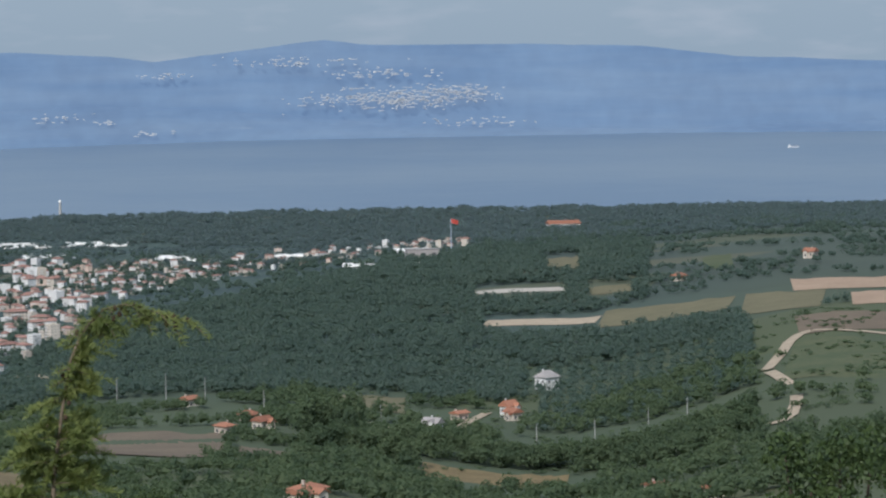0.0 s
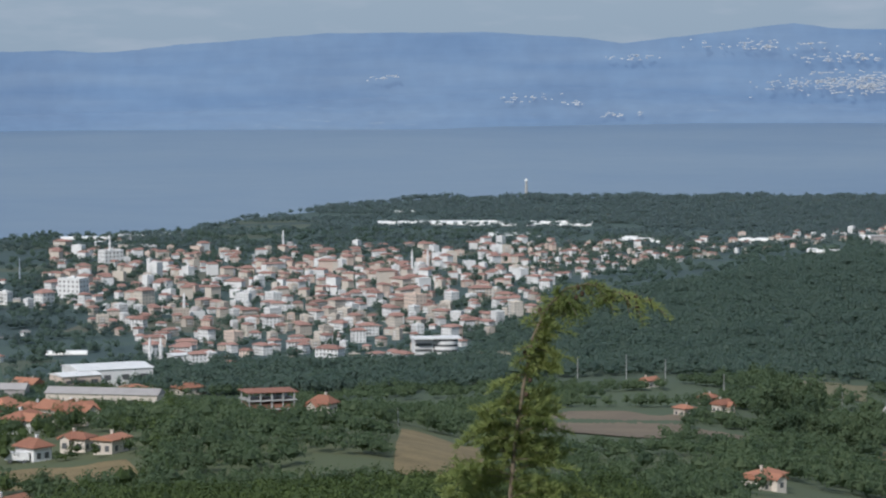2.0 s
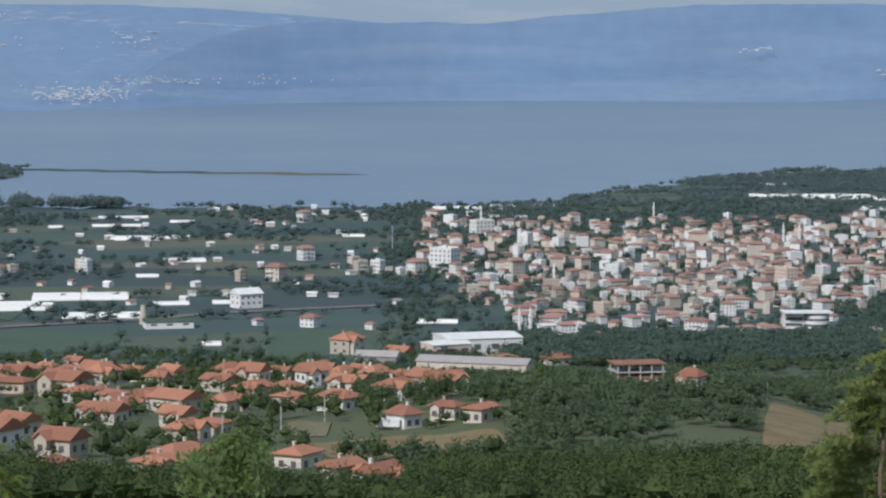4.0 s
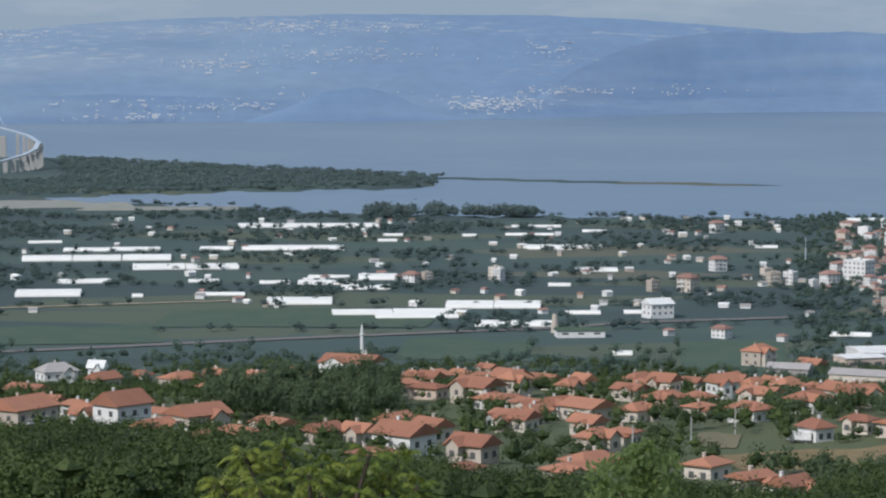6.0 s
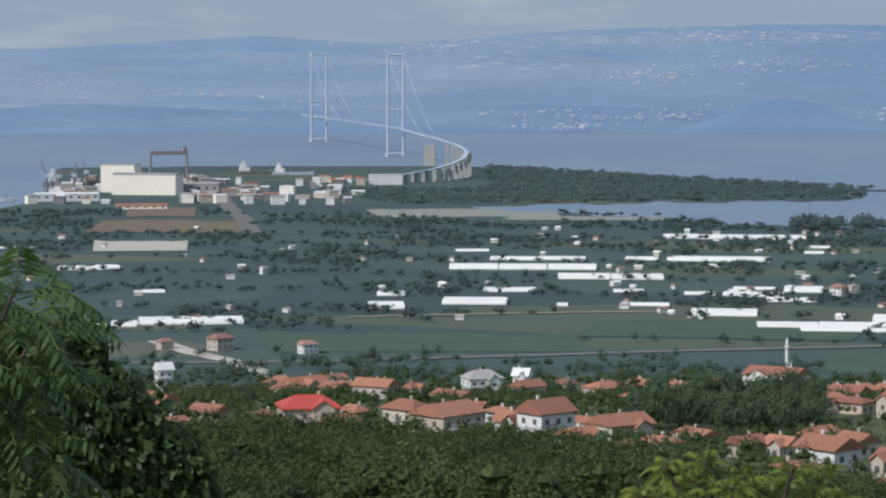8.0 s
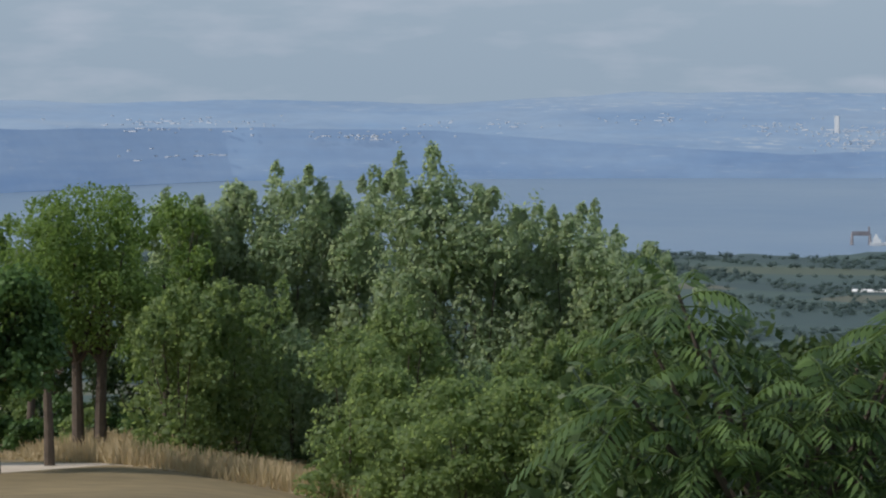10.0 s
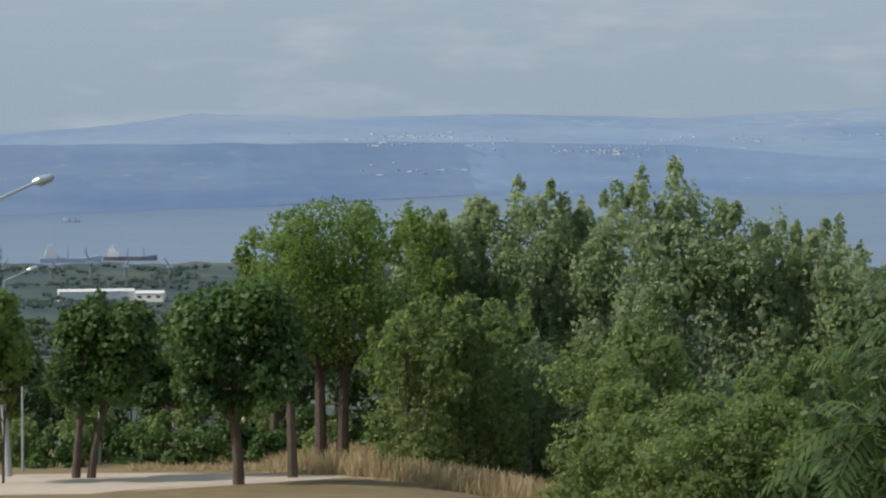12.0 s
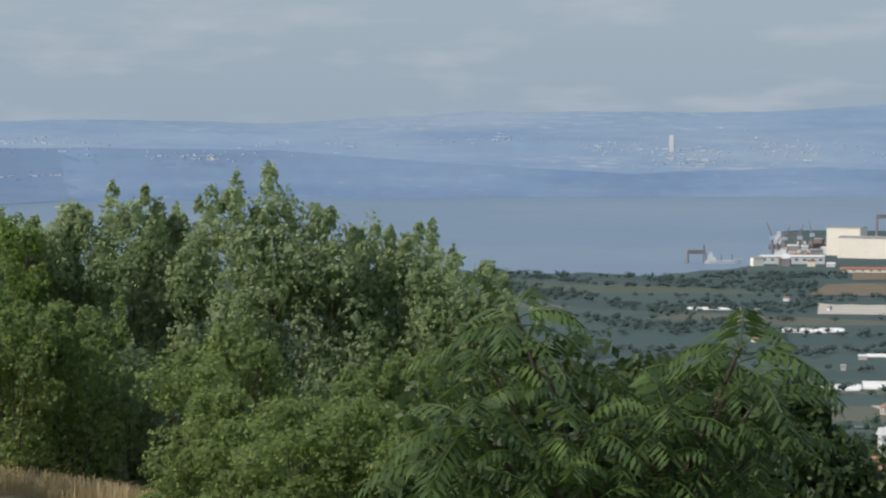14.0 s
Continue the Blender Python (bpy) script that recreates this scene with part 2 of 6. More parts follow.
def grid_faces(rows, cols):
    i = np.arange(rows - 1)[:, None] * cols + np.arange(cols - 1)[None, :]
    return np.stack([i, i + 1, i + cols + 1, i + cols], -1).reshape(-1, 4).tolist()


def ground_material():
    """Dry grass, ploughed earth, orchards and meadows in patches, all by place on the land, with haze blue in the
    colours.
    """
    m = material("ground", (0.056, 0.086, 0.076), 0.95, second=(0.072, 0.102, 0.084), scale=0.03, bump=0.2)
    n, l = m.node_tree.nodes, m.node_tree.links
    bsdf = n["Principled BSDF"]
    first = bsdf.inputs["Base Color"].links[0].from_socket
    tc = n.new("ShaderNodeTexCoord")
    mp = n.new("ShaderNodeMapping")
    mp.inputs["Rotation"].default_value = (0, 0, 0.5)
    mp.inputs["Scale"].default_value = (0.007, 0.018, 0.0)
    l.new(tc.outputs["Object"], mp.inputs[0])
    vor = n.new("ShaderNodeTexVoronoi")
    vor.inputs["Scale"].default_value = 1.0
    l.new(mp.outputs[0], vor.inputs["Vector"])
    sep = n.new("ShaderNodeSeparateColor")
    l.new(vor.outputs["Color"], sep.inputs[0])
    ramp = n.new("ShaderNodeValToRGB")
    el = ramp.color_ramp.elements
    ramp.color_ramp.interpolation = "CONSTANT"
    # the patch colours are shifted towards blue for haze
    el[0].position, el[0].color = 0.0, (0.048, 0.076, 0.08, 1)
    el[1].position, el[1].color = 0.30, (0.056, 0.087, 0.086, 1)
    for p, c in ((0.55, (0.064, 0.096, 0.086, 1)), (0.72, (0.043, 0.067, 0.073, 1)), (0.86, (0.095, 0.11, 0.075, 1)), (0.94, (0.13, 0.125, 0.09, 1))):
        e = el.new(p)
        e.color = c
    l.new(sep.outputs[0], ramp.inputs[0])
    mix = n.new("ShaderNodeMixRGB")
    mix.inputs[0].default_value = 0.7
    l.new(first, mix.inputs[1])
    l.new(ramp.outputs[0], mix.inputs[2])
    # drier, yellower grass on the slopes than on the haze-tinted plain
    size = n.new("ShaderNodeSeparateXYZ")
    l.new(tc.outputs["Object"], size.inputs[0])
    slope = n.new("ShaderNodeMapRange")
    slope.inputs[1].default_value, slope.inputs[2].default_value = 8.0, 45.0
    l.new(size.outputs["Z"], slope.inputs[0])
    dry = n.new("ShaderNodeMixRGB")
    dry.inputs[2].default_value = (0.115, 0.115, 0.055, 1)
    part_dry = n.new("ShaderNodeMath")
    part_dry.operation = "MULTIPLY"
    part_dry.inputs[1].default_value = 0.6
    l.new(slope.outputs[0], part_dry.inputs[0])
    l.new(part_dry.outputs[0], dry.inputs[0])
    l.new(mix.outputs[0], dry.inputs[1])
    # nearer grass is painted greener, with less of the plain's haze blue
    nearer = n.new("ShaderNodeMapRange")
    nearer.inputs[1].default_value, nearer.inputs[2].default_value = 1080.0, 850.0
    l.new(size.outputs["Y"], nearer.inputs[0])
    unhazed = n.new("ShaderNodeMixRGB")
    unhazed.inputs[2].default_value = (0.085, 0.105, 0.045, 1)
    part_unhazed = n.new("ShaderNodeMath")
    part_unhazed.operation = "MULTIPLY"
    part_unhazed.inputs[1].default_value = 0.6
    l.new(nearer.outputs[0], part_unhazed.inputs[0])
    l.new(part_unhazed.outputs[0], unhazed.inputs[0])
    l.new(dry.outputs[0], unhazed.inputs[1])
    l.new(unhazed.outputs[0], bsdf.inputs["Base Color"])
    return m


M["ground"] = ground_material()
az_cols = np.concatenate([np.arange(-180, -46, 6.0), np.arange(-46, 46.01, 0.16), np.arange(48, 180.1, 6.0)])
rings = np.concatenate([[0.001, 0.5], np.geomspace(3, 1000, 75), np.arange(1020, 3220, 20.0), np.arange(3300, 4951, 150.0)])
AZ, DD = np.meshgrid(az_cols, rings)
inside = np.where(np.abs(AZ) > 60, np.sign(AZ) * (180 - np.abs(AZ)) / 2, AZ)
behind = smooth(66, 90, np.abs(AZ))
ZZ = ground_level(inside, DD) * (1 - behind) + land_level(inside, DD) * behind
XX, YY = DD * np.sin(np.radians(AZ)), DD * np.cos(np.radians(AZ))
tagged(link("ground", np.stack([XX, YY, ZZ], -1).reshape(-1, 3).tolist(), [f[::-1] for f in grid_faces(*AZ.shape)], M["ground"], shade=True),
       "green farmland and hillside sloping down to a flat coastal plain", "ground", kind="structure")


def sea_material():
    m = material("sea", (0.135, 0.2, 0.288), 0.42, second=(0.18, 0.24, 0.31), scale=0.0016, spec=0.4, patches=2.0)
    n, l = m.node_tree.nodes, m.node_tree.links
    b = n.new("ShaderNodeBump")
    b.inputs["Strength"].default_value, b.inputs["Distance"].default_value = 0.25, 0.4
    wv = n.new("ShaderNodeTexNoise")
    wv.inputs["Scale"].default_value, wv.inputs["Detail"].default_value = 0.35, 4
    tc = n.new("ShaderNodeTexCoord")
    l.new(tc.outputs["Object"], wv.inputs["Vector"])
    l.new(wv.outputs[0], b.inputs["Height"])
    l.new(b.outputs[0], n["Principled BSDF"].inputs["Normal"])
    return m


M["sea"] = sea_material()
sa = np.arange(-90, 90.1, 2.0)
sr = np.array([600, 1500, 2200, 3000, 3800, 4400, 4960.0])
SA, SR = np.meshgrid(sa, sr)
SZ = np.where((SR > 4900) & (SA > 22), 15.0, 0.0) * np.clip((SA - 20) / 8, 0, 1)
tagged(link("water", np.stack([SR * np.sin(np.radians(SA)), SR * np.cos(np.radians(SA)), SZ], -1).reshape(-1, 3).tolist(),
            [f[::-1] for f in grid_faces(*SA.shape)], M["sea"], shade=True), "calm blue-grey bay water with faint ripples", "water", kind="structure")

# ---- far shore ----
CREST_AZ = [-50, -35.2, -31.7, -30, -27, -24, -20, -16, -10.2, -5.8, -3.2, 0.8, 4.8, 9, 11.6, 14.2, 16.1, 17.6, 20.5, 23.6, 25.6, 26.5, 30, 30.7, 34.4, 36.5, 38.4, 41.5, 60]
CREST_V = [60, 56, 36, 14, 23, 16, 24, 3, 4, -20, -5, -30, -40, -37, -25, -5, -4, -19, -38, -40, -31, -20, -55, -45, -42, -36, -15, -3, 0]
FRONT_AZ = [-50, -35, -29, -24, -20, -16.5, -13, -9, -6, -3, 0, 4, 8, 11, 14, 18, 22, 25, 28, 31, 34, 37, 41, 60]
FRONT_V = [72, 70, 68, 66, 72, 95, 112, 100, 112, 108, 100, 112, 108, 112, 104, 96, 70, 52, 66, 92, 104, 110, 100, 90]
SHORE_AZ = [-60, -35, -29, -24.5, -16, -6, 0, 9, 12, 15, 60]
SHORE_D = [3150, 3210, 3490, 3930, 4060, 4150, 4150, 4330, 4650, 4780, 4780]


def ridge(name, az0, az1, foot, crest, mat, rough, label):
    a = np.arange(az0, az1, 0.12)
    f, c = foot(a), crest(a)
    rows = []
    steps = 9
    for i in range(steps):
        w = i / (steps - 1)
        d = f[0] * (1 - w) + c[0] * w
        z = f[1] * (1 - w ** 0.8) + c[1] * w ** 0.8
        wob = np.array([noise.noise((x * 0.9, w * 5, rough)) * 0.7 + noise.noise((x * 3.3, w * 9, rough)) * 0.3 for x in a])
        z = z + wob * rough * (0.35 + 0.65 * math.sin(math.pi * w)) * (0 if i == 0 else 1)
        rows.append(np.stack([d * np.sin(np.radians(a)), d * np.cos(np.radians(a)), z], -1))
    v = np.concatenate(rows)
    return tagged(link(name, v.tolist(), [q[::-1] for q in grid_faces(steps, len(a))], mat, shade=True), label, "hills", kind="structure")


def level(v, d):
    return 127 - d * v / 4950


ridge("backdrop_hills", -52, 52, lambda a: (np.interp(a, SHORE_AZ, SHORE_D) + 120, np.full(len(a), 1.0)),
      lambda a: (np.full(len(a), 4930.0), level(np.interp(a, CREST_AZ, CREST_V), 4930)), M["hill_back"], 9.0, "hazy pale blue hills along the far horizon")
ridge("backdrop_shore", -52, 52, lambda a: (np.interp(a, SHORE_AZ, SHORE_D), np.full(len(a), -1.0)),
      lambda a: (np.interp(a, SHORE_AZ, SHORE_D) + 90, level(np.interp(a, FRONT_AZ, FRONT_V), np.interp(a, SHORE_AZ, SHORE_D) + 90)), M["hill_front"], 7.0, "haze-blue wooded slopes above the far shore of the bay")

MOUNTAIN_AZ = [8.5, 9.5, 10.5, 11.5, 12.5, 15, 16.1, 17.6, 20.5, 23.6, 25.6, 26.5, 30, 30.7, 34.4, 36.5, 38.4, 41.5, 60]
MOUNTAIN_V = [118, 60, 20, 0, -6, -7, -4, -19, -38, -40, -31, -20, -55, -45, -42, -36, -15, -3, 0]
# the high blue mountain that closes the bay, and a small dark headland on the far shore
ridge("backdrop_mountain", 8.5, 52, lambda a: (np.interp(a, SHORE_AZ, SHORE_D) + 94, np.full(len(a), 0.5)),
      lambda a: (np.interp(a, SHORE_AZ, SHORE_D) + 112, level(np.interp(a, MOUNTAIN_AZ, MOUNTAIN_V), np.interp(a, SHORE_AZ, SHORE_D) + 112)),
      M["hill_blue"], 10.0, "haze-blue wooded mountain closing the bay")
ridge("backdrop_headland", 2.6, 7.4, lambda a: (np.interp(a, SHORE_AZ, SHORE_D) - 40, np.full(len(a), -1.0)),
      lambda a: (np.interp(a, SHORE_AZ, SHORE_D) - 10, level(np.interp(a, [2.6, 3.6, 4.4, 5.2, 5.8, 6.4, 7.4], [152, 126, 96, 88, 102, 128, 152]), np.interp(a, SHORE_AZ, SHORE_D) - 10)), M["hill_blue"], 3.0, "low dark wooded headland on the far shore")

HILL_LAYERS = [(0, 90, (FRONT_AZ, FRONT_V), -90), (94, 112, (MOUNTAIN_AZ, MOUNTAIN_V), 8.5), (120, 4930.0, (CREST_AZ, CREST_V), -90)]

# ---- places: azimuth, distance, width, height ----
GREENHOUSES = [
    (-8.84, 1592, 12.9, 3.2), (-8.64, 1256, 19.0, 3.3), (-7.08, 1264, 47.2, 4.3), (0.01, 1648, 56.6, 3.3), (-0.29, 1576, 83.4, 4.8),
    (1.52, 1512, 58.0, 4.3), (2.14, 1648, 19.3, 3.3), (3.72, 1644, 59.8, 4.0), (4.05, 1840, 92.2, 4.1), (1.89, 1432, 15.9, 2.3),
    (3.34, 1420, 15.8, 1.7), (4.42, 1412, 30.8, 3.4), (4.44, 1452, 22.0, 2.3), (5.25, 1384, 26.6, 2.8), (5.45, 1440, 20.4, 4.1),
    (2.22, 1356, 24.1, 2.2), (3.83, 1308, 31.7, 4.2), (5.77, 1256, 54.6, 3.6),
]
GREENHOUSES_b = [
    (6.26, 1240, 37.6, 3.0), (7.82, 1288, 44.2, 4.4), (8.25, 1204, 34.8, 3.6), (-3.08, 1336, 17.5, 5.4), (-3.0, 1408, 14.2, 2.8),
    (-1.29, 1360, 31.6, 6.9), (-0.54, 1432, 27.5, 3.2), (5.74, 1760, 14.2, 1.4), (5.65, 1712, 12.1, 1.7), (7.33, 1756, 8.9, 1.4),
    (8.57, 1764, 31.4, 1.8), (8.98, 1648, 26.6, 2.3), (8.78, 1840, 27.9, 2.2), (0.53, 1352, 5.5, 2.2), (-1.32, 1716, 20.8, 1.4),
    (9.24, 1656, 46.8, 2.7), (9.9, 1492, 25.6, 2.7), (9.18, 1404, 11.3, 2.3),
]
GREENHOUSES_c = [
    (9.67, 1260, 16.5, 2.0), (10.77, 1264, 11.5, 1.5), (8.69, 1840, 31.6, 2.2), (9.9, 1796, 16.3, 2.2), (15.11, 1172, 17.8, 2.1),
    (10.48, 1088, 7.7, 2.2), (15.66, 1916, 42.6, 2.7), (16.36, 1836, 33.4, 3.0), (16.41, 1936, 23.5, 3.1), (13.4, 1668, 13.5, 1.7),
    (22.42, 2056, 66.5, 5.0), (24.1, 2044, 53.7, 2.9), (25.43, 2044, 33.0, 2.5), (24.33, 1896, 34.5, 3.1), (26.88, 1840, 26.0, 3.0),
    (22.0, 2220, 28.3, 2.7), (17.18, 1948, 25.6, 2.4), (21.35, 1808, 23.7, 1.8),
]
GREENHOUSES_d = [
    (25.25, 2072, 48.1, 3.3), (24.24, 1920, 34.9, 3.9), (26.9, 1868, 26.4, 4.5), (31.67, 1772, 23.3, 3.6), (29.21, 1848, 26.1, 3.4),
    (30.6, 1656, 20.1, 3.7), (31.93, 1604, 16.2, 3.2), (23.72, 2084, 29.5, 2.1), (-11.18, 1760, 33.8, 2.5), (-9.17, 1584, 35.8, 3.8),
    (-7.85, 1432, 11.6, 1.7), (-8.7, 1260, 23.4, 3.1),
]
VILLAGE = [
    (-7.86, 626, 11.4, 5.9), (-6.74, 590, 8.0, 4.1), (-5.23, 904, 11.9, 5.7), (-4.73, 858, 13.9, 5.9), (-4.16, 946, 9.6, 4.6),
    (-3.32, 812, 13.9, 5.9), (-2.56, 842, 6.0, 4.6), (-3.78, 576, 6.4, 3.8), (-2.65, 572, 10.4, 5.1), (-1.84, 550, 14.4, 6.2), (-1.7, 716, 12.3, 4.3),
    (-1.29, 590, 5.4, 3.3), (0.97, 560, 4.0, 2.7), (1.74, 540, 12.2, 5.5), (1.4, 850, 13.7, 5.2), (2.21, 872, 10.6, 5.3), (3.08, 836, 10.1, 5.2),
    (4.29, 858, 8.7, 3.5),
]
VILLAGE_b = [
    (4.93, 912, 22.1, 8.7), (6.03, 822, 8.3, 4.0), (6.0, 658, 7.3, 3.2), (6.49, 642, 9.1, 2.9), (7.52, 628, 11.7, 5.7), (8.23, 606, 6.1, 3.1),
    (8.66, 572, 7.5, 2.8), (8.8, 786, 7.6, 3.8), (1.66, 456, 6.9, 2.8), (2.53, 476, 7.2, 3.0), (3.34, 520, 8.9, 3.4), (4.32, 486, 7.4, 3.8),
    (5.05, 486, 5.9, 4.0), (5.99, 462, 10.5, 5.5), (7.42, 446, 8.1, 4.8), (7.19, 402, 4.1, 2.4), (5.36, 426, 7.3, 2.6), (-7.51, 558, 6.8, 2.3),
]
VILLAGE_c = [
    (-5.54, 572, 5.8, 2.0), (-0.74, 578, 4.7, 2.7), (7.71, 952, 7.7, 4.2), (8.83, 762, 10.8, 4.6), (9.58, 748, 9.1, 4.4), (10.85, 758, 9.2, 5.2),
    (9.15, 582, 5.3, 4.6), (9.78, 574, 11.0, 4.5), (9.78, 518, 6.8, 3.9), (10.8, 560, 7.9, 3.8), (10.65, 640, 8.4, 3.6), (11.38, 610, 9.9, 4.2),
    (12.65, 734, 8.9, 5.9), (12.07, 614, 7.4, 3.3), (13.11, 550, 8.9, 4.0), (12.05, 566, 4.2, 2.1), (14.44, 502, 5.1, 4.1), (9.87, 424, 9.4, 3.9),
]
VILLAGE_d = [
    (9.44, 402, 8.5, 2.9), (12.24, 428, 6.9, 2.9), (13.14, 386, 5.8, 2.3), (13.95, 368, 4.8, 3.5), (7.79, 610, 8.6, 3.2), (8.71, 558, 5.6, 2.9),
    (8.09, 558, 4.7, 2.4), (8.6, 596, 8.4, 2.6), (10.54, 496, 3.5, 2.0),
]
FARMS = [
    (13.27, 1028, 12.5, 8.1), (14.34, 1000, 11.1, 5.3), (16.43, 990, 15.0, 4.0), (17.59, 1004, 13.2, 4.1), (15.33, 512, 5.7, 2.7),
    (16.02, 504, 6.6, 2.0), (20.36, 616, 5.6, 4.9), (29.41, 584, 8.3, 3.3), (32.06, 914, 7.0, 5.2), (33.72, 964, 5.3, 4.3), (29.63, 926, 5.1, 3.7),
    (27.07, 966, 6.8, 3.1), (28.29, 898, 4.7, 3.6), (28.56, 864, 5.6, 4.2), (27.79, 842, 3.4, 2.7), (34.43, 1052, 8.7, 7.2), (33.64, 972, 5.3, 5.9),
    (29.42, 598, 8.9, 3.4),
]
FARMS_b = [
    (39.83, 1476, 7.5, 5.4), (37.16, 1392, 7.0, 3.9), (32.62, 956, 3.5, 2.5), (36.65, 688, 2.5, 2.2), (37.85, 594, 3.0, 1.9),
]
BLOCKS = [
    (11.1, 1380, 6.1, 6.4), (11.81, 1380, 9.8, 7.0), (13.55, 1420, 7.2, 6.3), (13.9, 1424, 7.2, 6.3),
    (14.37, 1404, 4.8, 6.5), (14.69, 1412, 9.4, 6.8), (14.91, 1500, 12.1, 7.0), (15.28, 1456, 16.2, 9.4), (12.42, 1504, 9.1, 6.1),
    (7.88, 1444, 7.3, 7.3), (12.51, 1164, 8.2, 5.2), (11.43, 1172, 4.7, 3.8), (16.04, 1672, 15.2, 8.4), (6.46, 1428, 5.8, 5.8),
    (12.02, 1776, 3.6, 5.0), (12.39, 1796, 9.1, 6.5), (13.4, 1460, 5.9, 5.9),
]
BLOCKS_b = [
    (13.75, 1152, 4.7, 5.1), (-5.61, 1548, 4.4, 6.3), (5.89, 1440, 4.4, 3.5), (7.94, 1432, 5.8, 8.7), (-6.5, 1156, 10.5, 3.5),
    (-7.63, 1160, 7.0, 3.7), (-3.57, 1644, 4.0, 3.3), (6.15, 1428, 8.7, 4.3), (2.56, 1324, 2.7, 2.7), (-6.83, 1636, 2.6, 3.3), (1.72, 1564, 4.7, 4.1),
    (-4.8, 1168, 4.2, 1.2), (-4.71, 1140, 8.1, 1.6),
]

# ---- fields: azimuths, distances, surface ----
FIELDS = [
    (33.15, 35.5, 1254, 1278, 'dirt'), (39.45, 41.45, 1280, 1348, 'earth'), (40.66, 41.58, 1192, 1264, 'earth'), (38.46, 40.08, 1192, 1292, 'field'),
    (39.55, 41.57, 1068, 1160, 'plough'), (39.36, 41.56, 914, 1052, 'vines'), (35.56, 38.22, 1232, 1296, 'field'),
    (33.0, 34.8, 1378, 1394, 'gravel'), (35.34, 36.2, 1356, 1392, 'field'), (24.75, 27.76, 744, 858, 'plough'), (28.05, 29.26, 728, 798, 'plough'),
    (31.8, 34.81, 776, 824, 'straw'), (33.43, 36.79, 880, 912, 'meadow'), (21.89, 23.68, 452, 630, 'straw'), (31.84, 34.62, 758, 818, 'straw'),
    (30.05, 31.5, 962, 1020, 'field'), (12.71, 16.53, 452, 488, 'straw'), (12.01, 12.88, 492, 522, 'field'), (1.0, 6.67, 1200, 1288, 'meadow'),
    (-5.6, 0.88, 1144, 1228, 'meadow'),
]
FIELDS_b = [
    (-9.07, -5.95, 1896, 2040, 'plough'), (-8.38, -6.99, 2072, 2204, 'plough'), (-9.07, -7.16, 1728, 1828, 'gravel'),
    (-3.4, 0.4, 2060, 2170, 'marsh'), (-0.6, 2.9, 2030, 2080, 'marsh'), (37.66, 38.24, 1432, 1548, 'vines'), (34.47, 35.11, 1480, 1604, 'field'), (5.88, 8.54, 1052, 1160, 'meadow'), (11.67, 13.86, 976, 1156, 'meadow'),
]

# ---- builders ----
def part(name, bm, mat, parent=None, label=""):
    """Links a bmesh as one mesh object."""
    me = bpy.data.meshes.new(name)
    bm.to_mesh(me)
    bm.free()
    me.materials.append(mat)
    ob = new(name, me)
    if parent:
        ob.parent = parent
    return tagged(ob, label) if label else ob


def shared(name, me, parent, m=None):
    ob = new(name, me)
    ob.parent = parent
    if m is not None:
        ob.matrix_basis = m
    return ob


def box(bm, x0, x1, y0, y1, z0, z1):
    v = [bm.verts.new(p) for p in ((x0, y0, z0), (x1, y0, z0), (x1, y1, z0), (x0, y1, z0), (x0, y0, z1), (x1, y0, z1), (x1, y1, z1), (x0, y1, z1))]
    for f in ((3, 2, 1, 0), (4, 5, 6, 7), (0, 1, 5, 4), (1, 2, 6, 5), (2, 3, 7, 6), (3, 0, 4, 7)):
        bm.faces.new([v[i] for i in f])


def tube(bm, points, radii, sides=8):
    """A tapering tube through the points."""
    prev = None
    pts = [Vector(p) for p in points]
    for i, p in enumerate(pts):
        way = (pts[min(i + 1, len(pts) - 1)] - pts[max(i - 1, 0)]).normalized()
        side = way.orthogonal().normalized()
        up = way.cross(side)
        ring = [bm.verts.new(p + (side * math.cos(k * math.tau / sides) + up * math.sin(k * math.tau / sides)) * radii[i]) for k in range(sides)]
        if prev:
            for k in range(sides):
                bm.faces.new((prev[k], prev[(k + 1) % sides], ring[(k + 1) % sides], ring[k]))
        else:
            bm.faces.new(ring[::-1])
        prev = ring
    bm.faces.new(prev)


def empty(name, m, label, category, group=""):
    ob = new(name)
    ob.empty_display_size = 0.5
    ob.matrix_basis = m
    return tagged(ob, label, category, group)


def facing(az, d, turn=0.0, sink=0.0):
    """A pose on the ground whose local -y looks back at the viewpoint, turned by some degrees."""
    p = spot(az, d)
    return pose(p.x, p.y, p.z - sink, 0, 0, -az + turn)


def quads(name, verts, mat, n=4):
    """One mesh of separate n-cornered faces from an array (faces, n, 3)."""
    verts = np.asarray(verts, np.float32)
    k = len(verts)
    me = bpy.data.meshes.new(name)
    me.vertices.add(k * n)
    me.vertices.foreach_set("co", verts.ravel())
    me.loops.add(k * n)
    me.loops.foreach_set("vertex_index", np.arange(k * n, dtype=np.int32))
    me.polygons.add(k)
    me.polygons.foreach_set("loop_start", np.arange(0, k * n, n, dtype=np.int32))
    me.materials.append(mat)
    me.update(calc_edges=True)
    return me


RNG = np.random.default_rng(7)


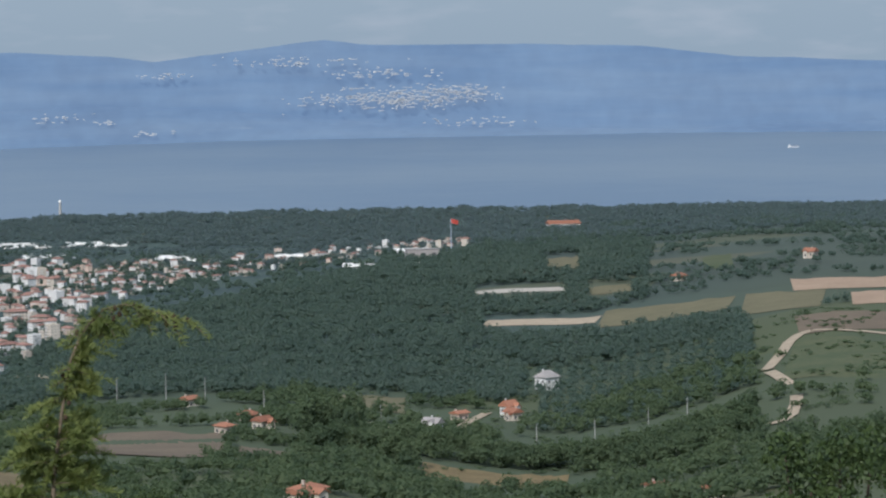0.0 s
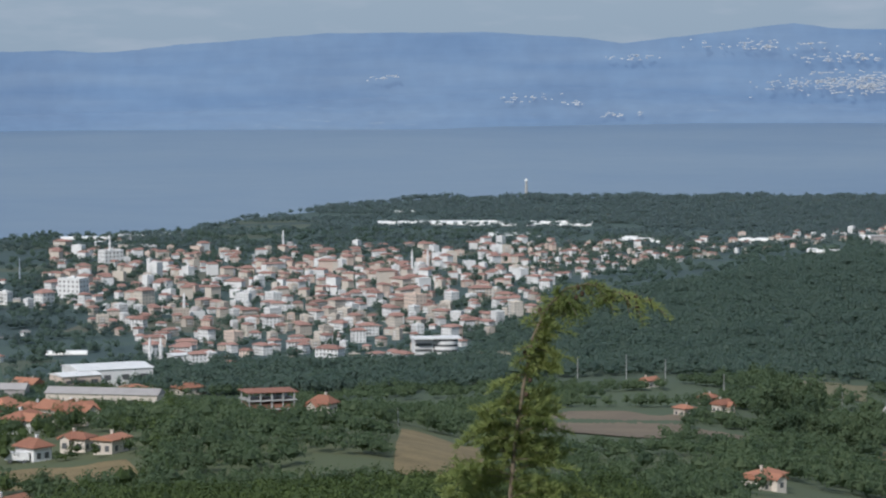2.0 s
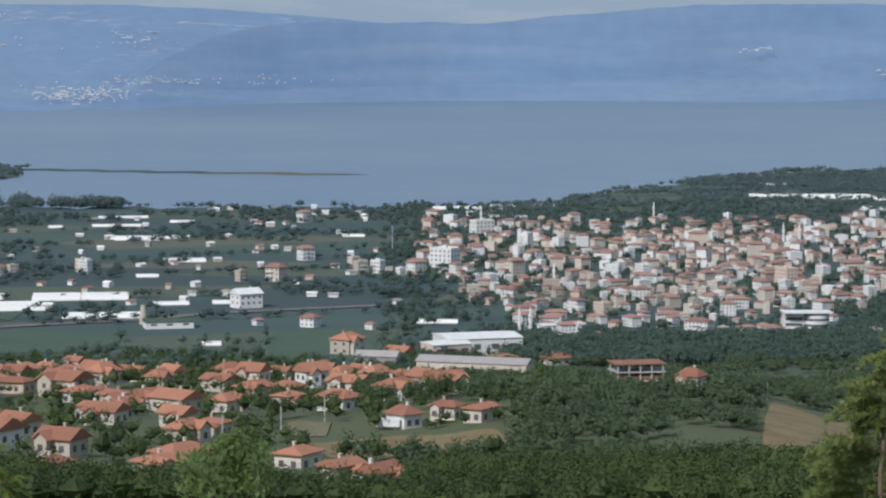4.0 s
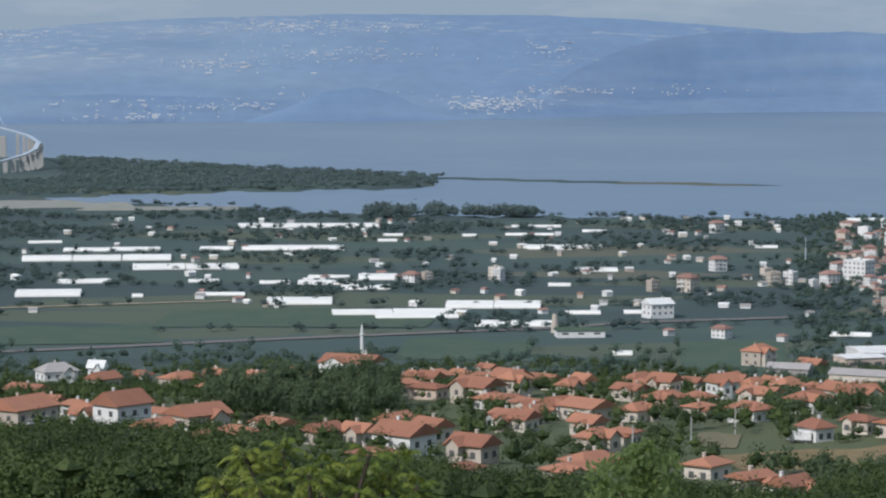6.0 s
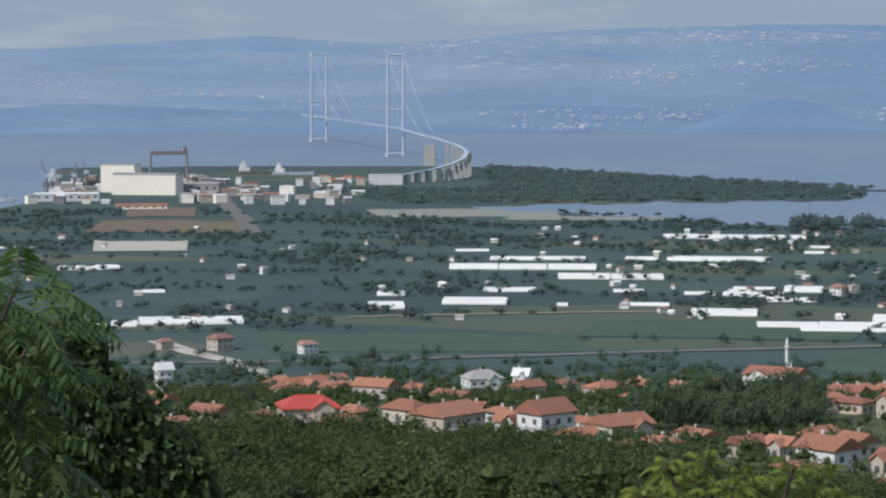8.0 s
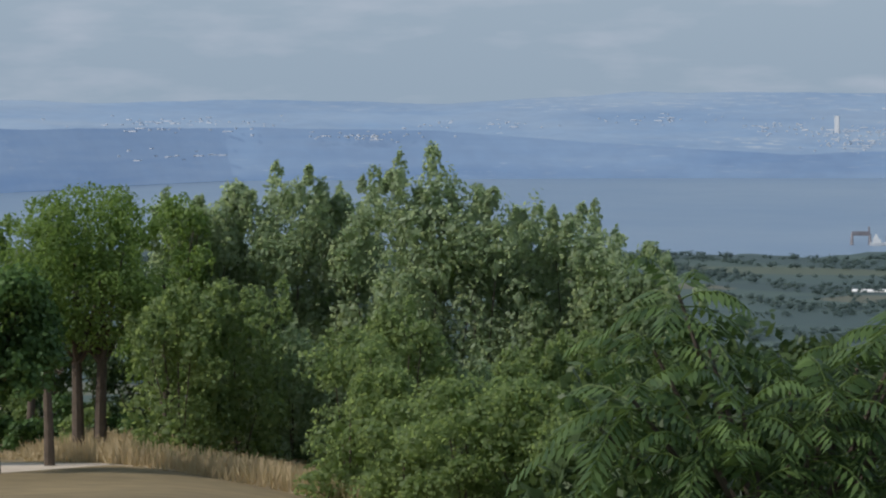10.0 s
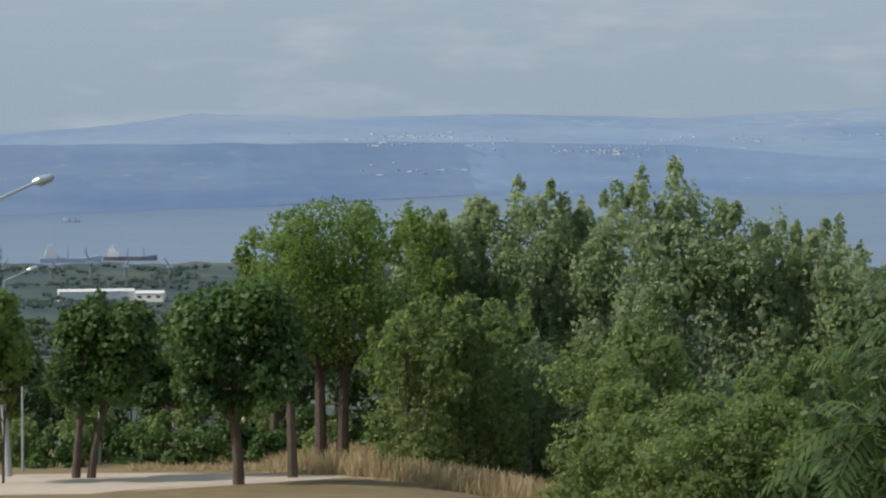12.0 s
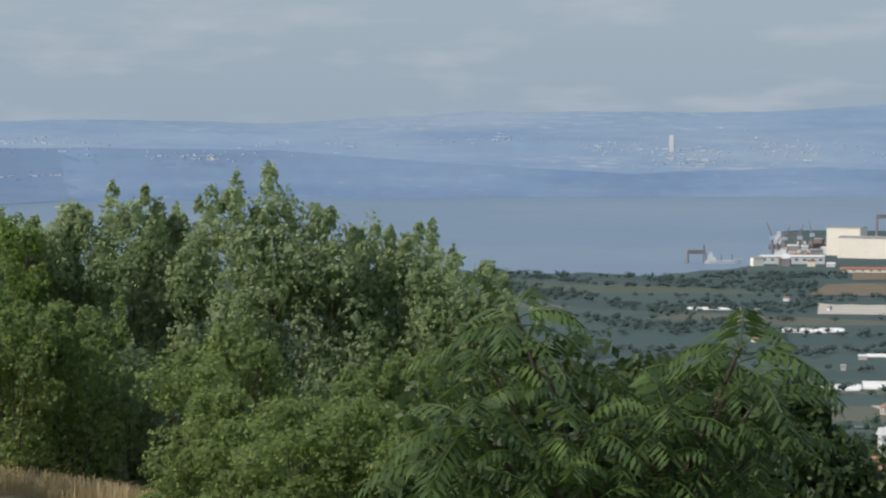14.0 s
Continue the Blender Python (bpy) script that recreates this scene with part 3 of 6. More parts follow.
def foliage(centres, radii, heights, per, leaf, flat=0.35, hang=0.0, shell=0.45, lumpy=1.0, corners=4):
    """Leaf clumps filling crowns: arrays of crown centres, radii and half heights; per leaves each. Returns (faces, 4, 3)."""
    c = np.repeat(np.asarray(centres, float), per, 0)
    r = np.repeat(np.asarray(radii, float), per)
    h = np.repeat(np.asarray(heights, float), per)
    n = len(c)
    v = RNG.normal(size=(n, 3))
    v /= np.linalg.norm(v, axis=1)[:, None]
    v[:, 2] = np.where(v[:, 2] < -0.5, -v[:, 2], v[:, 2])
    # lumps: push the shell in and out by direction
    seed = np.repeat(RNG.uniform(0, 6.28, len(centres)), per)
    lump = 1 + lumpy * 0.22 * np.sin(v[:, 0] * 5 + seed) * np.cos(v[:, 1] * 4 - seed) + lumpy * 0.16 * np.sin(v[:, 2] * 7 + 2 * seed)
    rad = RNG.uniform(shell, 1.0, n) ** 0.6 * lump
    p = c + v * rad[:, None] * np.stack([r, r, h], 1)
    nrm = v + RNG.normal(size=(n, 3)) * flat
    nrm /= np.linalg.norm(nrm, axis=1)[:, None]
    t = np.cross(nrm, RNG.normal(size=(n, 3)))
    t /= np.linalg.norm(t, axis=1)[:, None]
    t[:, 2] -= hang
    b = np.cross(nrm, t)
    s = (np.repeat(np.broadcast_to(np.asarray(leaf, float), (len(centres),)), per) * RNG.uniform(0.55, 1.25, n))[:, None]
    if corners == 3:
        return np.stack([p - t * s * 0.8 - b * s * 0.45, p + t * s * 0.8 - b * s * 0.45, p + b * s * 0.85], 1)
    return np.stack([p - t * s, p + b * s * 0.62 - t * s * 0.1, p + t * s, p - b * s * 0.62 + t * s * 0.1], 1)


def levels(az, d):
    return np.maximum(ground_level(az, d), -0.3)


def scatter(n, az0, az1, d0, d1, keep=None):
    """Random places in a sector of the plan, even over its area; keep(az, d) thins them."""
    az = RNG.uniform(az0, az1, n)
    d = np.sqrt(RNG.uniform(d0 * d0, d1 * d1, n))
    ok = shore(az, d) > 0.75
    if keep is not None:
        ok &= keep(az, d)
    return az[ok], d[ok]


def blotch(az, d, size, seed):
    x, y = d * np.sin(np.radians(az)) / size, d * np.cos(np.radians(az)) / size
    return (np.sin(x * 2.1 + seed + 1.7 * np.sin(y * 1.3 + seed)) + np.sin(y * 2.6 - seed + 1.5 * np.sin(x * 1.1)) + 0.7 * np.sin(x * 5.3 + y * 4.1 + seed)) / 2.7


OCTA = np.array([(1, 0, 0), (-1, 0, 0), (0, 1, 0), (0, -1, 0), (0, 0, 1), (0, 0, -1)], float)
OCTA_FACES = np.array([(0, 2, 4), (2, 1, 4), (1, 3, 4), (3, 0, 4), (2, 0, 5), (1, 2, 5), (3, 1, 5), (0, 3, 5)])


def cores(centres, radii, heights, share):
    """A ragged dense heart inside each clump of leaves, so that it is not seen through. Returns (faces, 3, 3)."""
    n = len(centres)
    a = RNG.uniform(0, 6.28, n)
    o = np.repeat(OCTA[None], n, 0) * RNG.uniform(0.75, 1.2, (n, 6, 1))
    x = o[..., 0] * np.cos(a)[:, None] - o[..., 1] * np.sin(a)[:, None]
    y = o[..., 0] * np.sin(a)[:, None] + o[..., 1] * np.cos(a)[:, None]
    p = np.stack([x * np.asarray(radii)[:, None], y * np.asarray(radii)[:, None], o[..., 2] * np.asarray(heights)[:, None]], -1) * share + np.asarray(centres)[:, None]
    return p[:, OCTA_FACES].reshape(-1, 3, 3)


def woodland(name, az, d, height, spread, per, leaf, mat, label, category="trees", lobes=1):
    """Many trees as one piece of scenery, each crown of one or more lobes."""
    n = len(az)
    swell = 1 + 0.4 * blotch(az, d, 14 + spread * 3, height)
    h = height * RNG.uniform(0.6, 1.25, n) * swell
    r = spread * RNG.uniform(0.7, 1.3, n) * (0.6 + 0.4 * swell)
    c = np.stack([d * np.sin(np.radians(az)), d * np.cos(np.radians(az)), levels(az, d) + h * 0.55], 1)
    if lobes > 1:
        off = RNG.normal(size=(n, lobes, 3))
        off /= np.linalg.norm(off, axis=2)[..., None]
        off[..., 2] = np.abs(off[..., 2]) - 0.25
        c = (c[:, None] + off * np.stack([r * 0.62, r * 0.62, h * 0.32], 1)[:, None]).reshape(-1, 3)
        r = np.repeat(r, lobes) * RNG.uniform(0.38, 0.62, n * lobes)
        h = np.repeat(h, lobes) * RNG.uniform(0.42, 0.6, n * lobes)
        per = max(8, per // lobes)
    me = quads(name, np.concatenate([foliage(c, r, h * 0.5, per, leaf, corners=3), cores(c, r, h * 0.5, 0.58 if lobes == 1 else 0.4)]), mat, 3)
    return tagged(new(name, me), label, category, kind="stuff")


# ---- fields and tracks ----
# the meadow greens have a slight haze blue mixed into them
for key, base, other in (("earth", (0.33, 0.23, 0.16), (0.43, 0.31, 0.22)), ("plough", (0.135, 0.105, 0.078), (0.2, 0.155, 0.105)), ("field", (0.13, 0.12, 0.07), (0.19, 0.17, 0.10)),
                         ("vines", (0.055, 0.085, 0.04), (0.12, 0.125, 0.065)), ("meadow", (0.052, 0.086, 0.064), (0.075, 0.11, 0.072)), ("marsh", (0.21, 0.22, 0.20), (0.31, 0.30, 0.26)), ("gravel", (0.4, 0.36, 0.31), (0.52, 0.48, 0.42))):
    M[key] = material("field_" + key, base, 0.95, second=other, scale=0.06, bump=0.3)
FIELD_WORDS = {"dirt": "bare sandy cutting in the hillside", "earth": "reddish dry ploughed field", "plough": "brown ploughed field among hedges", "field": "dry grey-green stubble field",
               "vines": "vineyard with rows of low green vines", "meadow": "bright green meadow strip", "marsh": "pale sandy flats beside the lagoon", "straw": "dry straw-coloured grass field", "gravel": "pale gravel yard"}


def field(az0, az1, d0, d1, kind):
    na, nd = max(6, int((az1 - az0) / 0.25)), 9
    seed = az0 * 7.3 + d0
    v = []
    for j in range(nd):
        for i in range(na):
            u, w = i / (na - 1), j / (nd - 1)
            inset = 0.10 * math.sin(u * 5 + seed) + 0.06 * math.sin(u * 13 + seed)
            d = d0 + (d1 - d0) * min(1, max(0, w * (1 - abs(inset)) + 0.08 * math.sin(u * 3 + seed)))
            a = az0 + (az1 - az0) * u + (w - 0.5) * 0.12 * (az1 - az0) * math.sin(seed)
            p = spot(a, d)
            v.append((p.x, p.y, p.z + 0.12 + d * 0.00012))
    return tagged(link("field", v, [q[::-1] for q in grid_faces(nd, na)], M[kind], shade=True), FIELD_WORDS[kind], "field", kind="structure")


for row in FIELDS + FIELDS_b:
    field(*row)


def road(name, points, width, mat, label, lift=0.03):
    pts = []
    for (a0, d0), (a1, d1) in zip(points, points[1:]):
        for k in range(10):
            pts.append((a0 + (a1 - a0) * k / 10, d0 + (d1 - d0) * k / 10))
    pts.append(points[-1])
    xy = [spot(a, d) for a, d in pts]
    v, f = [], []
    for i, p in enumerate(xy):
        way = (xy[min(i + 1, len(xy) - 1)] - xy[max(i - 1, 0)])
        way.z = 0
        side = Vector((-way.y, way.x, 0)).normalized() * width / 2
        for s in (-1, 1):
            q = p + side * s
            d, a = math.hypot(q.x, q.y), math.degrees(math.atan2(q.x, q.y))
            v.append((q.x, q.y, ground(a, d) + lift + d * 0.0003))
        if i:
            f.append((2 * i - 2, 2 * i - 1, 2 * i + 1, 2 * i))
    return tagged(link(name, v, f, mat, shade=True), label, "road", kind="structure")


road("road", [(-8.38, 1108), (-4.44, 1108), (0.19, 1132), (5.28, 1168), (8.98, 1196), (10.6, 1222), (14, 1252)], 8, M["asphalt"], "grey main road across the plain")
road("road", [(-7.8, 1192), (-7.11, 1144), (-6.18, 1108), (-5.37, 1004)], 9, M["gravel"], "pale concrete ramp road coming down to the village")
road("road", [(-5.83, 1884), (-6.01, 2040), (-6.3, 2180), (-6.47, 2348)], 13, M["asphalt"], "grey road curving to the shipyard")
road("road", [(-3.87, 1296), (2.5, 1328)], 3, M["dirt"], "narrow farm track between fields")
road("track", [(38.92, 968), (39.03, 985), (39.22, 1014), (39.38, 1048), (39.6, 1070), (39.85, 1079), (40.3, 1074), (40.9, 1066), (41.6, 1052)], 4.4, M["dirt"], "wide sandy track beside the vineyard")
road("track", [(38.94, 812), (39.22, 811), (39.42, 822), (39.52, 850), (39.53, 874), (39.47, 896), (39.33, 920), (39.12, 944), (38.98, 960)], 4, M["dirt"], "sandy track curving up the slope")
road("track", [(33.21, 982), (32.51, 928), (31.82, 910), (31.24, 908), (30.55, 930)], 3.2, M["dirt"], "pale farm lane past the white farmhouse")

# ---- buildings ----
def window_mesh(w, h, name="window"):
    bm = bmesh.new()
    box(bm, -w / 2, w / 2, -0.06, 0.02, 0, h)
    me = bpy.data.meshes.new(name)
    bm.to_mesh(me)
    bm.free()
    me.materials.append(M["glass"])
    return me


WINDOW, WINDOW_TALL = window_mesh(0.95, 1.05), window_mesh(1.3, 1.7)


def hip_roof(bm, w, dep, z, rise, over, ridge_part):
    """A roof with thickness: eaves overhang, a ridge of the given share of the width (1: a gable roof)."""
    x, y, r = w / 2 + over, dep / 2 + over, (w / 2 + over) * ridge_part
    low = [bm.verts.new((sx * x, sy * y, z - 0.18)) for sx, sy in ((-1, -1), (1, -1), (1, 1), (-1, 1))]
    eave = [bm.verts.new((sx * x, sy * y, z)) for sx, sy in ((-1, -1), (1, -1), (1, 1), (-1, 1))]
    a, b = bm.verts.new((-r, 0, z + rise)), bm.verts.new((r, 0, z + rise))
    bm.faces.new(low[::-1])
    for i in range(4):
        bm.faces.new((low[i], low[(i + 1) % 4], eave[(i + 1) % 4], eave[i]))
    bm.faces.new((eave[0], eave[1], b, a))
    bm.faces.new((eave[1], eave[2], b))
    bm.faces.new((eave[2], eave[3], a, b))
    bm.faces.new((eave[3], eave[0], a))


def house(az, d, w, h, wall=None, roof=None, turn=None, gable=None, label="", group="village houses"):
    """A house with walls, a tiled roof, a chimney, a balcony and windows. w and h are its seen width and height."""
    rnd = random.Random(int(az * 1000) + int(d))
    turn = rnd.choice((-38, -32, 40, 46, 52, -45)) + rnd.uniform(-8, 8) if turn is None else turn
    length = max(5.0, w / (abs(math.cos(radians(turn))) + 0.75 * abs(math.sin(radians(turn)))))
    dep = length * rnd.uniform(0.7, 0.85)
    rise = min(2.4, h * 0.34)
    body = max(2.6, h - rise) * 1.12
    gable = rnd.random() < 0.45 if gable is None else gable
    wall = wall or M[rnd.choice(("wall", "wall", "wall", "wall", "wall", "wall", "wall_white", "wall_white", "wall_pink"))]
    roof = roof or M["roof"]
    shade = {"wall_white": "white", "wall_pink": "pink"}.get(wall.name, "cream")
    root = empty("house", facing(az, d, turn, 0.3), label or f"{shade} rendered village house with a {'gabled' if gable else 'hipped'} red tile roof", "house", group)
    bm = bmesh.new()
    box(bm, -length / 2, length / 2, -dep / 2, dep / 2, -2.5, body)
    if gable:
        for s in (-1, 1):
            v = [bm.verts.new((s * length / 2, -dep / 2, body)), bm.verts.new((s * length / 2, dep / 2, body)), bm.verts.new((s * length / 2, 0, body + rise * 0.93))]
            bm.faces.new(v if s > 0 else v[::-1])
    part("wall", bm, wall, root)
    bm = bmesh.new()
    hip_roof(bm, length, dep, body, rise, 0.55, 1.0 if gable else 0.42)
    part("roof", bm, roof, root)
    bm = bmesh.new()
    cx = rnd.uniform(-0.25, 0.25) * length
    box(bm, cx - 0.22, cx + 0.22, 0.5, 0.95, body + rise * 0.3, body + rise + 0.4)
    box(bm, cx - 0.28, cx + 0.28, 0.44, 1.01, body + rise + 0.4, body + rise + 0.5)
    part("chimney", bm, wall, root)
    if rnd.random() < 0.6:
        # a cross wing with its own gable
        ww, wx, out = length * rnd.uniform(0.34, 0.44), rnd.choice((-0.2, 0.2)) * length, dep / 2 + rnd.uniform(0.9, 1.8)
        low = body - rnd.choice((0.0, 0.0, 0.5))
        bm = bmesh.new()
        box(bm, wx - ww / 2, wx + ww / 2, -out, -dep / 2 + 0.4, -2.5, low)
        v = [bm.verts.new(c) for c in ((wx - ww / 2, -out, low), (wx + ww / 2, -out, low), (wx, -out, low + rise * 0.75))]
        bm.faces.new(v)
        part("wing", bm, wall, root)
        bm = bmesh.new()
        side = ww / 2 + 0.4
        for s in (-1, 1):
            a = [(wx + s * side, -out - 0.4, low - 0.1), (wx + s * side, 0, low - 0.1), (wx, 0, low + rise * 0.8), (wx, -out - 0.4, low + rise * 0.8)]
            top = [bm.verts.new(c) for c in a]
            under = [bm.verts.new((c[0], c[1], c[2] - 0.16)) for c in a]
            bm.faces.new(top if s > 0 else top[::-1])
            bm.faces.new(under[::-1] if s > 0 else under)
            for i in range(4):
                q = (top[i], under[i], under[(i + 1) % 4], top[(i + 1) % 4])
                bm.faces.new(q if s > 0 else q[::-1])
        part("wing_roof", bm, roof, root)
        shared("window", WINDOW, root, pose(wx, -out + 0.01, low - 1.9))
    storeys = 2 if body > 4.4 else 1
    for k in range(storeys):
        z = body - 2.15 - k * 2.5
        n = max(2, int(length / 2.6))
        for i in range(n):
            x = (i + 0.5) / n * length - length / 2
            shared("window", WINDOW, root, pose(x, -dep / 2 + 0.01, z))
            if i % 2 == 0:
                shared("window", WINDOW, root, pose(x, dep / 2 - 0.01, z, 0, 0, 180))
        for i in range(2):
            y = (i - 0.5) * dep * 0.45
            shared("window", WINDOW, root, pose(-length / 2 + 0.01, y, z, 0, 0, -90))
            shared("window", WINDOW, root, pose(length / 2 - 0.01, y, z, 0, 0, 90))
    if storeys == 2 and rnd.random() < 0.7:
        bm = bmesh.new()
        box(bm, -length * 0.35, length * 0.3, -dep / 2 - 1.1, -dep / 2 - 0.02, body - 2.75, body - 2.6)
        for i in range(9):
            x = -length * 0.35 + i * length * 0.65 / 8
            box(bm, x - 0.03, x + 0.03, -dep / 2 - 1.1, -dep / 2 - 1.04, body - 2.6, body - 1.75)
        box(bm, -length * 0.35, length * 0.3, -dep / 2 - 1.12, -dep / 2 - 1.02, body - 1.75, body - 1.66)
        part("balcony", bm, M["wall_white"], root)
    return root


def apartment_mesh(kind, w, dep, storeys, roofed):
    """Meshes shared by the blocks of one kind: body, roof and one row of windows with its balconies a storey."""
    sh = 1.95
    top = storeys * sh + 0.3
    out = []
    bm = bmesh.new()
    box(bm, -w / 2, w / 2, -dep / 2, dep / 2, -1.5, top)
    if not roofed:
        for s in (-1, 1):
            box(bm, -w / 2 - 0.05, w / 2 + 0.05, s * dep / 2 - 0.12, s * dep / 2 + 0.12, top, top + 0.5)
            box(bm, s * w / 2 - 0.12, s * w / 2 + 0.12, -dep / 2 + 0.13, dep / 2 - 0.13, top, top + 0.5)
        box(bm, -0.8, 0.9, -0.7, 0.9, top, top + 1.3)
    out.append(("wall", bm, None))
    if roofed:
        bm = bmesh.new()
        hip_roof(bm, w, dep, top, 1.5, 0.6, 0.45)
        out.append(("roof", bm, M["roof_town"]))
    for k in range(storeys):
        bm = bmesh.new()
        z = 0.75 + k * sh
        n = max(2, int(w / 1.9))
        for i in range(n):
            x = (i + 0.5) / n * w - w / 2
            box(bm, x - 0.42, x + 0.42, -dep / 2 - 0.05, -dep / 2 + 0.03, z, z + 0.95)
            box(bm, x - 0.42, x + 0.42, dep / 2 - 0.03, dep / 2 + 0.05, z, z + 0.95)
        m = max(2, int(dep / 2))
        for i in range(m):
            y = (i + 0.5) / m * dep - dep / 2
            for s in (-1, 1):
                box(bm, s * w / 2 - 0.04, s * w / 2 + 0.04, y - 0.36, y + 0.36, z, z + 0.9)
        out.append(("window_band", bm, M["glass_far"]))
        if k and kind % 2 == 0:
            bm = bmesh.new()
            box(bm, -w * 0.32, w * 0.1, -dep / 2 - 0.8, -dep / 2 - 0.06, z - 0.55, z - 0.42)
            box(bm, -w * 0.32, w * 0.1, -dep / 2 - 0.8, -dep / 2 - 0.72, z - 0.42, z + 0.1)
            out.append(("balcony", bm, M["wall_white"]))
    done = []
    for name, bm, mat in out:
        me = bpy.data.meshes.new(name)
        bm.to_mesh(me)
        bm.free()
        if mat:
            me.materials.append(mat)
        done.append((name, me))
    return done


BLOCK_KINDS = []
for kind, (bw, bd, bs, br) in enumerate(((7, 6, 3, True), (9, 6.5, 4, True), (6, 6, 4, False), (11, 7, 4, False), (8, 7, 5, False), (7, 5.5, 2, True), (12, 7, 3, True), (9, 7, 5, True), (6, 5, 3, False))):
    for wall in ("wall", "wall_white", "wall_pink"):
        meshes = apartment_mesh(kind, bw, bd, bs, br)
        meshes[0][1].materials.append(M[wall])
        BLOCK_KINDS.append((bw, bs, br, wall, meshes))


def block(az, d, kind, turn, group="town blocks", scale=1.0):
    bw, bs, br, wall, meshes = BLOCK_KINDS[kind]
    shade = {"wall": "cream", "wall_white": "white", "wall_pink": "salmon"}[wall]
    root = empty("apartment_block", facing(az, d, turn) @ Matrix.Scale(scale, 4), f"{shade} {('two', 'three', 'four', 'five')[bs - 2]}-storey apartment block with a {'red tile' if br else 'flat'} roof", "building", group)
    for name, me in meshes:
        ob = shared(name, me, root)
        if name == "window_band":
            ob["kind"] = "stuff"
    return root


for row in VILLAGE + VILLAGE_b + VILLAGE_c + VILLAGE_d:
    house(*row)
for k, row in enumerate(FARMS + FARMS_b):
    pale = row[0] in (34.43, 32.06)
    house(*row, wall=M["wall_white"] if pale else None, roof=M["roof_grey"] if pale else None, label="white farmhouse with a grey low-pitched roof" if pale else "", group="farmhouses")


def infill():
    """More houses of the same kind that pack the village between those above."""
    rnd = random.Random(17)
    taken = [(spot(r[0], r[1]).x, spot(r[0], r[1]).y) for r in VILLAGE + VILLAGE_b + VILLAGE_c + VILLAGE_d] + [(spot(a, d).x, spot(a, d).y) for a, d in ((-4.7, 564), (0.2, 520), (-1.12, 864), (-7.66, 930), (-0.3, 890))]
    made = 0
    for tries in range(4000):
        az = rnd.uniform(-5.6, 15.5)
        d = rnd.choice((rnd.uniform(545, 660), rnd.uniform(640, 780), rnd.uniform(790, 930), rnd.uniform(430, 545)))
        if d < np.interp(az, [-5.6, -2, 1, 4, 8, 12, 16], [545, 550, 500, 440, 420, 470, 530]) or (d > 600 and az < 1.5 and d < 780) or (1.6 < az < 6 and 545 < d < 680) or (az > 11 and d < 560) or (az > 8.5 and d > 800):
            continue
        p = spot(az, d)
        if any((p.x - x) ** 2 + (p.y - y) ** 2 < 13.5 ** 2 for x, y in taken):
            continue
        taken.append((p.x, p.y))
        house(az, d, rnd.uniform(6.5, 10.5), rnd.uniform(3.6, 5.8))
        made += 1
        if made == 55:
            break


infill()
house(11.2, 1248, 14, 8.5, M["wall_white"], M["wall_white"], 28, True, "white three-storey hall with a pale gabled roof", "farmhouses")
house(-4.7, 564, 12.6, 6.6, M["wall_pink"], M["roof_red"], 8, False, "brick-red house with a bright red hipped metal roof")
tall = house(0.2, 520, 10.5, 8.4, M["wall_white"], None, 42, True, "tall white three-storey village house with a red gabled roof")

for az, d, w, h in BLOCKS + BLOCKS_b:
    rnd = random.Random(int(az * 977 + d))
    best = min(range(len(BLOCK_KINDS)), key=lambda k: abs(BLOCK_KINDS[k][0] * 1.2 - w) + 1.5 * abs(BLOCK_KINDS[k][1] * 1.95 + 1 - h) + 0.3 * rnd.random())
    best = best // 3 * 3 + rnd.choice((0, 1, 1))
    block(az, d, best, rnd.choice((-35, 30, 40)), "blocks on the plain", max(0.5, min(1.3, w / (BLOCK_KINDS[best][0] * 1.2))))


